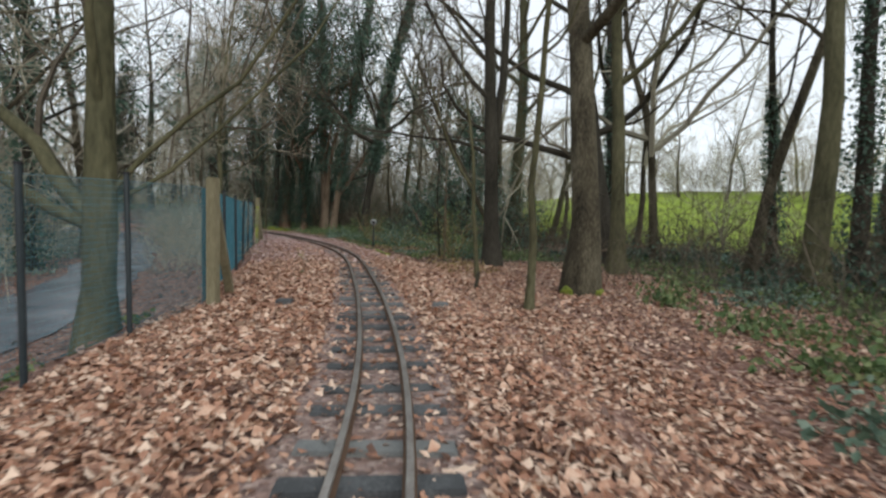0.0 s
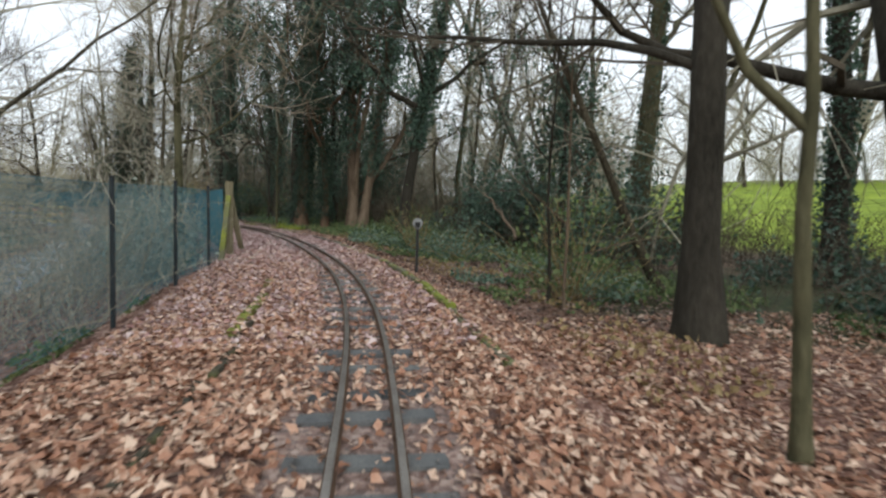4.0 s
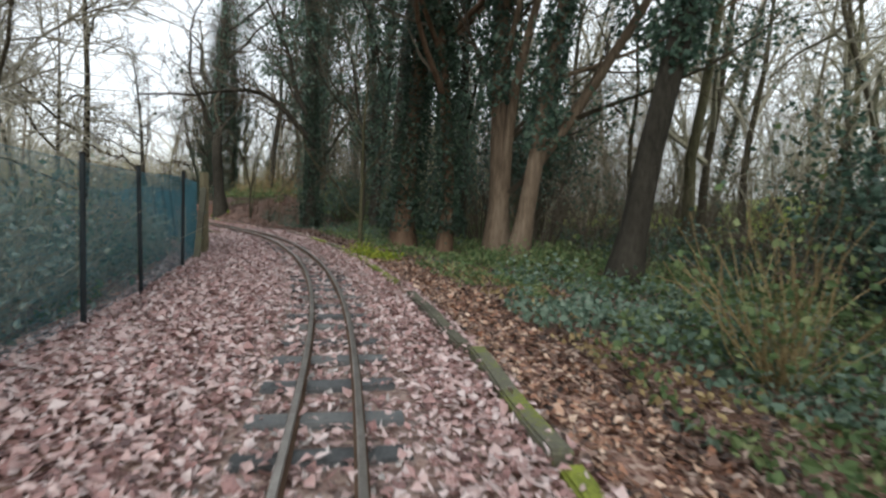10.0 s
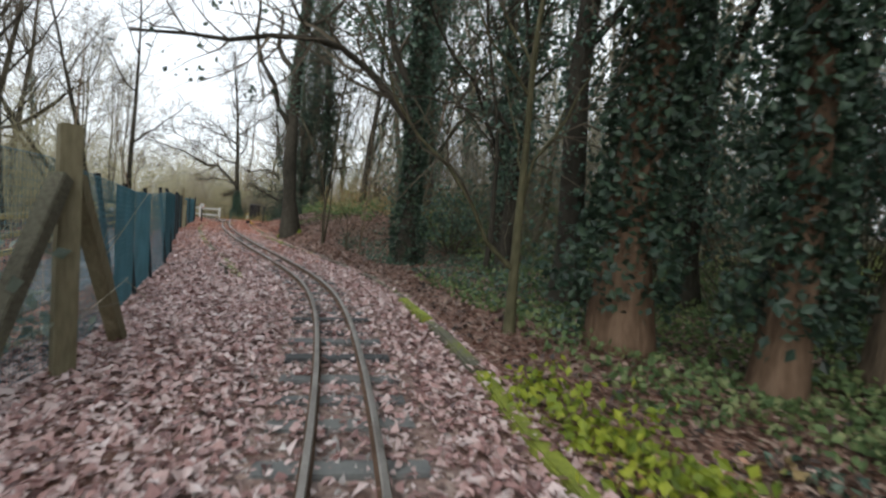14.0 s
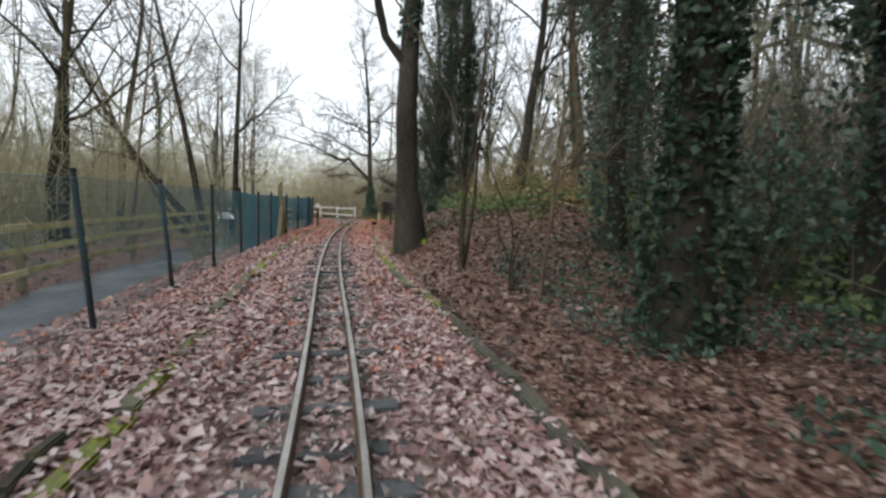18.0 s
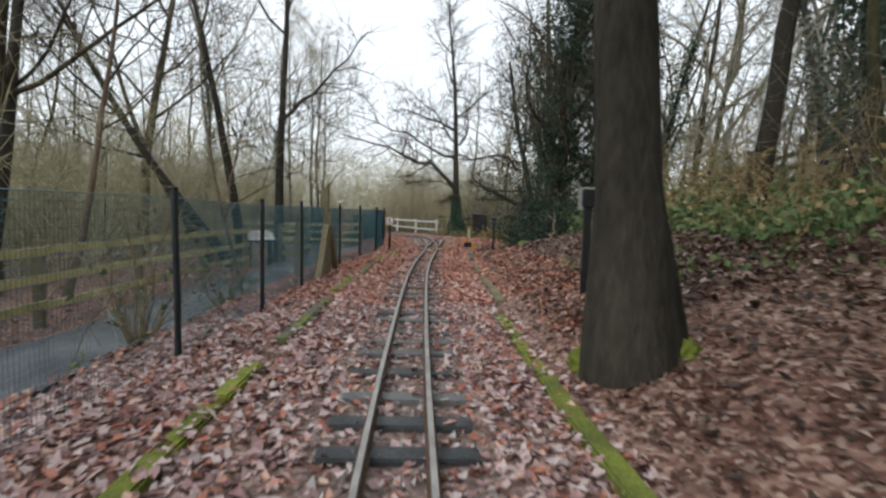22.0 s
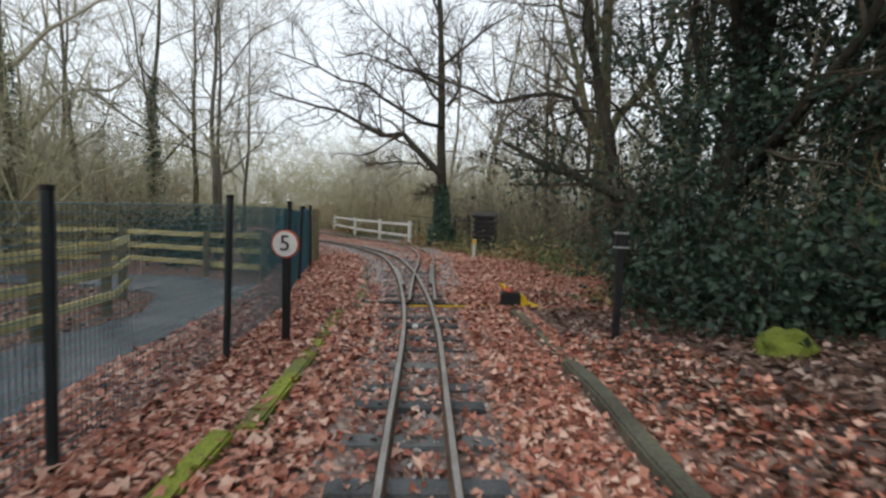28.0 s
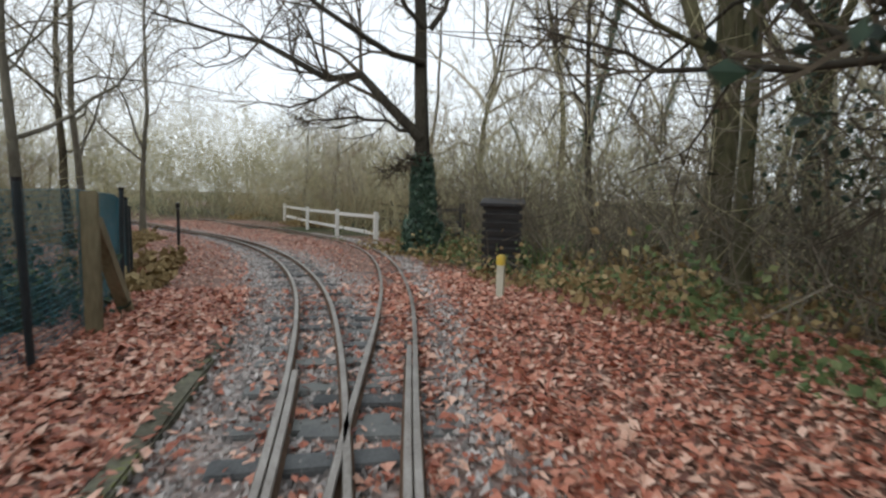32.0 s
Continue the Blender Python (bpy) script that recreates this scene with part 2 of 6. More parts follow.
M["asphalt"] = mat("asphalt", [(0.34, (0.085, 0.09, 0.105)), (0.52, (0.17, 0.178, 0.205)), (0.68, (0.33, 0.34, 0.36))], 0.27, scale=1.3, fine=55, bump=0.35, spec=0.4)
M["ballast"] = mat("ballast", [(0.25, (0.20, 0.185, 0.178)), (0.5, (0.40, 0.37, 0.355)), (0.8, (0.62, 0.585, 0.56))], 0.85, scale=4, bump=0.2, random_by="island", spread=0.3)
M["shed"] = mat("shed", [(0.3, (0.020, 0.020, 0.022)), (0.7, (0.055, 0.053, 0.052))], 0.8, scale=4, bump=0.3)
M["roof"] = mat("roof", [(0.3, (0.26, 0.25, 0.24)), (0.7, (0.38, 0.36, 0.34))], 0.8, scale=3, bump=0.3)
M["brick"] = mat("brick", [(0.3, (0.20, 0.12, 0.07)), (0.7, (0.32, 0.20, 0.12))], 0.9, scale=4, fine=40, bump=0.3)

# ---- builders ----
def link_mesh(name, v, f, material, smooth=False):
    me = bpy.data.meshes.new(name)
    me.from_pydata([tuple(p) for p in v] if not isinstance(v, np.ndarray) else v.tolist(), [], f if not isinstance(f, np.ndarray) else f.tolist())
    me.materials.append(material)
    if smooth:
        me.polygons.foreach_set("use_smooth", [True] * len(me.polygons))
    me.update()
    return me

def quick_mesh(name, v, f, material, smooth=False):
    """A mesh from arrays of corners and of equal-sided faces."""
    me = bpy.data.meshes.new(name)
    v, f = np.asarray(v, np.float32), np.asarray(f, np.int32)
    k = f.shape[1]
    me.vertices.add(len(v))
    me.vertices.foreach_set("co", v.ravel())
    me.loops.add(f.size)
    me.loops.foreach_set("vertex_index", f.ravel())
    me.polygons.add(len(f))
    me.polygons.foreach_set("loop_start", np.arange(0, f.size, k, dtype=np.int32))
    me.polygons.foreach_set("use_smooth", np.full(len(f), smooth))
    me.materials.append(material)
    me.update(calc_edges=True)
    me.validate()
    return me

def empty(name, loc=(0, 0, 0), label="", category="", group="", kind=""):
    ob = new(name)
    ob.location = loc
    return tagged(ob, label, category, group, kind)

def child(name, me, parent, label="", m=None):
    ob = new(name, me)
    ob.parent = parent
    if m is not None:
        ob.matrix_basis = m
    return tagged(ob, label)

def part(name, bm, material, parent, label="", m=None):
    me = bpy.data.meshes.new(name)
    bm.to_mesh(me)
    bm.free()
    me.materials.append(material)
    return child(name, me, parent, label, m)

def box(sx, sy, sz, at=(0, 0, 0), bevel=0.0, turn=None):
    bm = bmesh.new()
    bmesh.ops.create_cube(bm, size=1, matrix=Matrix.Translation(at) @ (turn or Matrix()) @ Matrix.Diagonal((sx, sy, sz, 1)))
    if bevel:
        bmesh.ops.bevel(bm, geom=bm.edges[:], offset=bevel, segments=2, affect="EDGES")
    return bm

def rod(p, q, r, sides=10, r2=None, bm=None):
    bm = bm or bmesh.new()
    p, q = Vector(p), Vector(q)
    m = Matrix.Translation((p + q) / 2) @ (q - p).to_track_quat("Z", "Y").to_matrix().to_4x4()
    bmesh.ops.create_cone(bm, cap_ends=True, segments=sides, radius1=r, radius2=r if r2 is None else r2, depth=(q - p).length, matrix=m)
    return bm

def tubes(lines, sides):
    """Tapered tubes along polylines: lists of (points, radii)."""
    vs, fs, base = [], [], 0
    ang = np.linspace(0, 2 * np.pi, sides, endpoint=False)
    ca, sa = np.cos(ang)[None, :, None], np.sin(ang)[None, :, None]
    ring = np.arange(sides)
    nxt = (ring + 1) % sides
    for p, r in lines:
        n = len(p)
        t = np.gradient(p, axis=0)
        t /= np.linalg.norm(t, axis=1, keepdims=True) + 1e-9
        ref = np.array([0.9, 0.1, 0.42]) if abs(t[0, 2]) > 0.7 else np.array([0.05, 0.1, 1.0])
        u = np.cross(t, ref)
        u /= np.linalg.norm(u, axis=1, keepdims=True) + 1e-9
        w = np.cross(t, u)
        vs.append((p[:, None, :] + r[:, None, None] * (ca * u[:, None, :] + sa * w[:, None, :])).reshape(-1, 3))
        row = (np.arange(n - 1) * sides)[:, None]
        fs.append(np.stack([base + row + ring, base + row + nxt, base + row + sides + nxt, base + row + sides + ring], -1).reshape(-1, 4))
        base += n * sides
    return np.concatenate(vs), np.concatenate(fs)

def shoot(rng, p, d, length, r0, r1, steps, wob, up):
    pts, d = [np.array(p, float)], np.array(d, float)
    step = length / steps
    for _ in range(steps):
        d = d + rng.normal(0, wob, 3) + (0, 0, up)
        d /= np.linalg.norm(d)
        pts.append(pts[-1] + d * step)
    f = np.linspace(0, 1, steps + 1)
    return np.array(pts), r0 + (r1 - r0) * f ** 0.8

def side_way(rng, t, spread):
    a = rng.normal(0, 1, 3)
    a -= t * (a @ t)
    a /= np.linalg.norm(a) + 1e-9
    s = spread * rng.uniform(0.75, 1.25)
    return t * math.cos(s) + a * math.sin(s)

def grow(rng, h, r0, lean=(0, 0), first=0.3, counts=(9, 6, 6), spread=0.95, up=0.06, wob=0.07, limbs=(), reach=0.5, tip=0.18, coarse=False, boughs=(), bend=None):
    """A leafless tree as levels of polylines; limbs: (height, way, length, radius) of the main ones that are given;
    boughs: (radius, turning points) of crooked ones."""
    lv = [[], [], [], []]
    steps, n2 = 12, 3 if coarse else 5
    p, r = shoot(rng, (0, 0, -0.25), (lean[0], lean[1], 1), h + 0.25, r0, r0 * tip, steps, min(wob, 0.1) * 0.45 if bend is None else bend, 0.03)
    r = r * (1 + 0.55 * np.exp(-np.linspace(0, h, steps + 1) / 0.28))
    lv[0].append((p, r))
    starts = []
    for i in range(counts[0]):
        f = first + (1 - first) * (i + rng.uniform(0.1, 0.9)) / counts[0]
        k = min(int(f * steps), steps - 1)
        a = p[k] + (p[k + 1] - p[k]) * (f * steps - k)
        t = (p[k + 1] - p[k]) / np.linalg.norm(p[k + 1] - p[k])
        d = side_way(rng, t, spread * (1.1 - 0.5 * f))
        d[2] = abs(d[2]) * 0.8 + 0.1
        starts.append((a, d, h * reach * (1.15 - 0.75 * f) * rng.uniform(0.75, 1.2), r[k] * rng.uniform(0.35, 0.6)))
    for z, way, length, rr in limbs:
        g_ = (z + 0.25) / (h + 0.25) * steps
        k = min(int(g_), steps - 1)
        starts.append((p[k] + (p[k + 1] - p[k]) * (g_ - k), np.array(way, float) / np.linalg.norm(way), length, rr))
    main = [(*shoot(rng, a, d, length, rr, rr * 0.22, 8, wob * 1.6, up), length, counts[1]) for a, d, length, rr in starts]
    for rr, turns in boughs:
        turns = np.array(turns, float)
        d = np.r_[0, np.cumsum(np.linalg.norm(np.diff(turns, axis=0), axis=1))]
        at = np.linspace(0, d[-1], 9)
        q = np.stack([np.interp(at, d, turns[:, c]) for c in range(3)], 1)
        q[1:] += rng.normal(0, 0.05, (8, 3))
        main.append((q, rr * (1 - 0.8 * np.linspace(0, 1, 9) ** 0.7), d[-1], counts[1] * 2))
    for q, qr, length, many in main:
        lv[1].append((q, qr))
        for j in range(many):
            f = 0.2 + 0.8 * (j + rng.uniform(0, 1)) / many
            k = min(int(f * 8), 7)
            t = q[k + 1] - q[k]
            t /= np.linalg.norm(t)
            b, br = shoot(rng, q[k], side_way(rng, t, 0.85), length * rng.uniform(0.28, 0.5) * (1.15 - 0.5 * f), qr[k] * 0.6, 0.007, n2, wob * 2.2, up)
            lv[2].append((b, br))
            for _ in range(counts[2]):
                k2 = rng.integers(1, n2)
                t2 = b[k2 + 1] - b[k2]
                t2 = t2 / np.linalg.norm(t2)
                lv[3].append(shoot(rng, b[k2], side_way(rng, t2, 0.8), rng.uniform(0.35, 0.95) * (0.5 + length * 0.14), max(br[k2] * 0.6, 0.006), 0.0035, 1 if coarse else 2, wob * 2.8, up))
    return lv

def leaves(rng, centres, size, drop=0.3, normals=None):
    """Small pointed leaves, each of four corners folded along the rib."""
    n = len(centres)
    a = rng.normal(0, 1, (n, 3))
    a[:, 2] -= drop
    a /= np.linalg.norm(a, axis=1, keepdims=True)
    b = np.cross(a, rng.normal(0, 1, (n, 3)))
    b /= np.linalg.norm(b, axis=1, keepdims=True) + 1e-9
    c = np.cross(a, b)
    s = size * rng.uniform(0.6, 1.3, (n, 1))
    v = np.stack([centres - a * s * 0.5, centres + b * s * 0.36 + c * s * 0.1, centres + a * s * 0.55, centres - b * s * 0.36 + c * s * 0.1], 1).reshape(-1, 3)
    i = np.arange(n)[:, None] * 4
    f = np.concatenate([i + [0, 1, 2], i + [0, 2, 3]], 1).reshape(-1, 3)
    return v, f

def join_lines(groups):
    """Tubes of several levels as one mesh: pairs of lines and sides."""
    vs, fs, base = [], [], 0
    for lines, sides in groups:
        if lines:
            v, f = tubes(lines, sides)
            vs.append(v)
            fs.append(f + base)
            base += len(v)
    return np.concatenate(vs), np.concatenate(fs)

def rough_trunk(rng, v, amount):
    """Uneven bark ridges and swellings on a trunk's corners."""
    return v + amount * np.stack([np.sin(v[:, 2] * 5 + v[:, 1] * 11), np.sin(v[:, 2] * 4 + 1 + v[:, 0] * 13), 0 * v[:, 2]], 1) * rng.uniform(0.5, 1.0, (len(v), 1))

def tree(at, seed, h, r0, bark="bark", label="", group="", ivy=0, ivy_to=0.7, ivy_out=0.35, sides=12, crown="twig", name="tree", ivy_from=0.3, ivy_limbs=0, limb_puff=0.4, leaf=0.1, trunk_leaf=0.08, split=True, clear_to=0.8, ivy_kind="ivy", **kw):
    rng = np.random.default_rng(seed)
    lv = grow(rng, h, r0, **kw)
    ob = empty(name, at, label, "tree", group)
    v, f = join_lines([(lv[0], sides)])
    child("trunk", quick_mesh("trunk", rough_trunk(rng, v, r0 * 0.07), f, M[bark], True), ob)
    if split:
        for line in lv[1]:
            v, f = tubes([line], 7)
            child("limb", quick_mesh("limb", v, f, M[bark], True), ob)
        v, f = join_lines([(lv[2], 3), (lv[3], 3)])
    else:
        v, f = join_lines([(lv[1], 5), (lv[2], 3), (lv[3], 3)])
    child("crown", quick_mesh("crown", v, f, M[crown], False), ob, "fine leafless twigs")
    vs_, fs_, base = [], [], 0
    if ivy:
        p, r = lv[0][0]
        k = rng.uniform(ivy_from, ivy_to * (len(p) - 1), ivy)
        i = np.clip(k.astype(int), 0, len(p) - 2)
        c = p[i] + (p[i + 1] - p[i]) * (k - i)[:, None]
        a = rng.uniform(0, 2 * np.pi, ivy)
        puff = 0.55 + 0.45 * np.sin(c[:, 2] * 2.3 + a * 2 + seed) * np.sin(c[:, 2] * 0.9 + a + 2 * seed)
        thin_top = np.clip((ivy_to * (len(p) - 1) - k) / 3.0, 0.12, 1) ** 0.7
        d = r[i] + 0.02 + ivy_out * thin_top * puff * rng.uniform(0, 1, ivy) ** 0.9
        v, f = leaves(rng, c + np.stack([np.cos(a) * d, np.sin(a) * d, rng.normal(0, 0.08, ivy)], 1), trunk_leaf)
        vs_.append(v)
        fs_.append(f)
        base = len(v)
    if ivy_limbs:
        long = lv[1] + lv[2]
        hubs = np.stack([q[0][rng.integers(1, len(q[0]))] + rng.normal(0, limb_puff * 0.4, 3) for q in long])
        hubs = hubs[hubs[:, 2] > clear_to]
        pick = (len(hubs) * rng.uniform(0, 1, ivy_limbs) ** 1.5).astype(int)
        v, f = leaves(rng, hubs[pick] + rng.normal(0, limb_puff * 0.55, (ivy_limbs, 3)) * (1.2, 1.2, 0.6), leaf)
        vs_.append(v)
        fs_.append(f + base)
    if vs_:
        child("ivy", quick_mesh("ivy", np.concatenate(vs_), np.concatenate(fs_), M[ivy_kind]), ob, "dark green climbing ivy")
    return ob

def bushy(at, seed, n, size, leaf, material, label, stems=30, height=1.0, name="bush", category="bush", group="", stem="twig", hollow=0.35, shape=(1, 1), thick=0.009, flat=0.8):
    """An evergreen or bramble bush: many stems from the ground with leaves in clumps about their ends."""
    rng = np.random.default_rng(seed)
    ob = empty(name, at, label, category, group)
    lines, cs = [], []
    for _ in range(stems):
        a, o = rng.uniform(0, 2 * np.pi), rng.uniform(0.1, 1) ** 0.6
        d = np.array([math.cos(a) * o * size * shape[0], math.sin(a) * o * size * shape[1], height * rng.uniform(0.5, 1.1) * (1.15 - 0.5 * o)])
        p, r = shoot(rng, (d[0] * 0.15, d[1] * 0.15, -0.05), d, np.linalg.norm(d), thick, 0.003, 6, 0.16, -0.03)
        lines.append((p, r))
        m = n // stems
        k = rng.uniform(hollow * 6, 6, m)
        i = np.clip(k.astype(int), 0, 5)
        cs.append(p[i] + (p[i + 1] - p[i]) * (k - i)[:, None] + rng.normal(0, 0.09 + 0.1 * size, (m, 3)) * (1, 1, flat))
    if n:
        v, f = join_lines([(lines, 4)])
        child("branchwork", quick_mesh("branchwork", v, f, M[stem]), ob)
    else:
        for line in lines:
            v, f = tubes([line], 6)
            child("stem", quick_mesh("stem", v, f, M[stem], True), ob)
    if n:
        c = np.concatenate(cs)
        c[:, 2] = np.abs(c[:, 2])
        v, f = leaves(rng, c, leaf)
        child("foliage", quick_mesh("foliage", v, f, M[material]), ob)
    return ob

# ---- plan: the line of the track and the lie of the ground ----
def spline(points, step=0.1, soft=0.9):
    p = np.array(points, float)
    p = np.vstack([2 * p[0] - p[1], p, 2 * p[-1] - p[-2]])
    out = []
    for i in range(1, len(p) - 2):
        n = max(2, int(np.linalg.norm(p[i + 1] - p[i]) / step))
        t = np.linspace(0, 1, n, endpoint=False)[:, None]
        out.append(0.5 * (2 * p[i] + (p[i + 1] - p[i - 1]) * t + (2 * p[i - 1] - 5 * p[i] + 4 * p[i + 1] - p[i + 2]) * t ** 2 + (3 * p[i] - p[i - 1] - 3 * p[i + 1] + p[i + 2]) * t ** 3))
    q = np.vstack(out + [p[-2:-1]])
    k = int(3 * soft / step)
    w = np.exp(-0.5 * (np.arange(-k, k + 1) * step / soft) ** 2)
    pad = np.vstack([q[:1] + (q[:1] - q[1:2]) * np.arange(k, 0, -1)[:, None], q, q[-1:] + (q[-1:] - q[-2:-1]) * np.arange(1, k + 1)[:, None]])
    return np.stack([np.convolve(pad[:, c], w / w.sum(), "valid") for c in (0, 1)], 1)

SHARED = [(3.9, -8), (3.35, -4), (2.62, 0.62), (1.62, 3.665), (0.735, 5.9), (-0.69, 9.17), (-2.52, 12.23), (-5.4, 15.9), (-7.51, 18.09), (-9.335, 19.645), (-12.2, 21.65), (-15.16, 22.94), (-17.72, 23.945), (-20.4, 25.05), (-24.5, 26.85), (-27.117, 28.137), (-28.92, 29.08)]
MAIN = spline(SHARED + [(-31.72, 30.26), (-33.55, 30.88), (-35.5, 31.4), (-38.9, 31.95), (-43.5, 32.1), (-48, 31.6), (-56, 29.6)])
LOOP = spline([(-27.117, 28.137), (-28.92, 29.08), (-31.62, 30.47), (-33.0, 31.25), (-34.7, 32.1), (-37.8, 33.4), (-41.5, 34.4), (-47, 34.8), (-56, 32.8)])
TAN = np.gradient(MAIN, axis=0)
TAN /= np.linalg.norm(TAN, axis=1, keepdims=True)
RIGHT = np.stack([TAN[:, 1], -TAN[:, 0]], 1)
ALONG = np.r_[0, np.cumsum(np.linalg.norm(np.diff(MAIN, axis=0), axis=1))]

def beside(xy):
    """The distance along the track and to its right, for rows of x, y."""
    xy = np.atleast_2d(np.asarray(xy, float))
    s, u = np.empty(len(xy)), np.empty(len(xy))
    for a in range(0, len(xy), 4000):
        d = xy[a:a + 4000, None, :] - MAIN[None, ::3, :]
        k = np.argmin((d ** 2).sum(-1), 1) * 3
        e = xy[a:a + 4000] - MAIN[k]
        s[a:a + 4000] = (e * RIGHT[k]).sum(1)
        far = np.linalg.norm(e, axis=1)
        s[a:a + 4000] = np.where(np.abs(s[a:a + 4000]) < far * 0.8, np.sign(s[a:a + 4000]) * far, s[a:a + 4000])
        u[a:a + 4000] = ALONG[k] + (e * TAN[k]).sum(1)
    return u, s

def smooth(x, a, b):
    t = np.clip((x - a) / (b - a), 0, 1)
    return t * t * (3 - 2 * t)

def fall(x, y):
    return -0.035 * np.clip((x + 30) * -0.84 + (y - 29.6) * 0.54 - 4, 0, 12)

def bumps(x, y):
    return 0.5 * np.sin(x * 0.9 + 1.3 * np.sin(y * 0.37)) * np.sin(y * 0.8 + 0.7) + 0.3 * np.sin(x * 2.3 + y * 1.1) * np.sin(y * 2.9 - x * 0.6)

def lie(xy):
    """The height of the ground."""
    xy = np.atleast_2d(np.asarray(xy, float))
    u, s = beside(xy)
    x, y = xy[:, 0], xy[:, 1]
    left = -0.05 - 0.1 * smooth(-s, 1.0, 2.1) - 0.27 * smooth(-s + 0.14 * smooth(u, 45, 49), 2.05, 2.5) - 0.35 * smooth(-s, 6, 12)
    bank = smooth(u, 38, 45) * (1 - smooth(u, 49 + 2 * smooth(s, 3, 5), 54 + 4 * smooth(s, 3, 5)))
    low = 1 - smooth(u, 24, 32)
    right = -0.05 - 0.17 * low * smooth(s, 0.85, 1.35) + bank * (0.12 * smooth(s, 1.0, 1.5) + 0.12 * smooth(s, 1.4, 2.0) + 0.25 * np.clip(s - 0.85, 0, 2.8) + 0.09 * np.clip(s - 3.65, 0, 5))
    right = right + 0.095 * np.clip(s - 10, 0, 45) * (1 - smooth(u, 34, 44)) + 0.02 * np.clip(s - 3, 0, 20) * (1 - low)
    z = np.where(s < 0, left, right) + fall(x, y)
    rough = smooth(np.abs(s), 0.7, 2.5) * (1 - smooth(-s, 2.0, 2.4) * (1 - smooth(-s, 5.0, 6.0)))
    z = z - 0.03 * (1 - smooth(np.abs(s), 0.36, 0.6))
    return z + 0.07 * rough * bumps(x, y) + 0.014 * bumps(x * 1.9, y * 2.0) * smooth(np.abs(s), 0.2, 0.6)

def on(x, y, dz=0.0):
    return (x, y, float(lie((x, y))[0]) + dz)

def off(u, s):
    """The place at a distance along the track and to its right."""
    k = np.clip(np.searchsorted(ALONG, u, "right") - 1, 0, len(ALONG) - 1)
    return MAIN[k] + RIGHT[k] * np.asarray(s)[..., None] + TAN[k] * (np.asarray(u) - ALONG[k])[..., None]

# ---- ground ----
def grid_axis(lo, hi, step, far):
    inner = np.arange(lo, hi + step / 2, step)
    grow_ = np.geomspace(1, far, 16)
    return np.r_[lo - grow_[::-1], inner, hi + grow_]

gx, gy = grid_axis(-52, 16, 0.34, 700), grid_axis(-8, 52, 0.34, 700)
XX, YY = np.meshgrid(gx, gy)
GXY = np.stack([XX.ravel(), YY.ravel()], 1)
GU, GS = beside(GXY)
GZ = lie(GXY)
gi = np.arange(len(gx) * len(gy)).reshape(len(gy), len(gx))
ground_me = quick_mesh("ground", np.c_[GXY, GZ], np.stack([gi[:-1, :-1], gi[:-1, 1:], gi[1:, 1:], gi[1:, :-1]], -1).reshape(-1, 4), M["sleeper"], True)
low = 1 - smooth(GU, 34, 42)
field = smooth(GS, 11, 13) * low
green = np.clip(smooth(GS - 3.8 * (1 - smooth(GU, 16, 18.5)), 1.6, 3.2) * (0.5 + 0.35 * smooth(GS, 4, 6) + 0.9 * bumps(GXY[:, 0] * 0.7, GXY[:, 1] * 0.7)) + 0.6 * smooth(-GS, 5.4, 7), 0, 1) * (1 - field)
shingle = (1 - smooth(np.abs(GS), 0.35, 0.9)) * (0.35 + 0.65 * smooth(GU, 53, 59))
zone = ground_me.color_attributes.new("zone", "FLOAT_COLOR", "POINT")
zone.data.foreach_set("color", np.stack([field, green, shingle, np.ones_like(field)], 1).astype(np.float32).ravel())

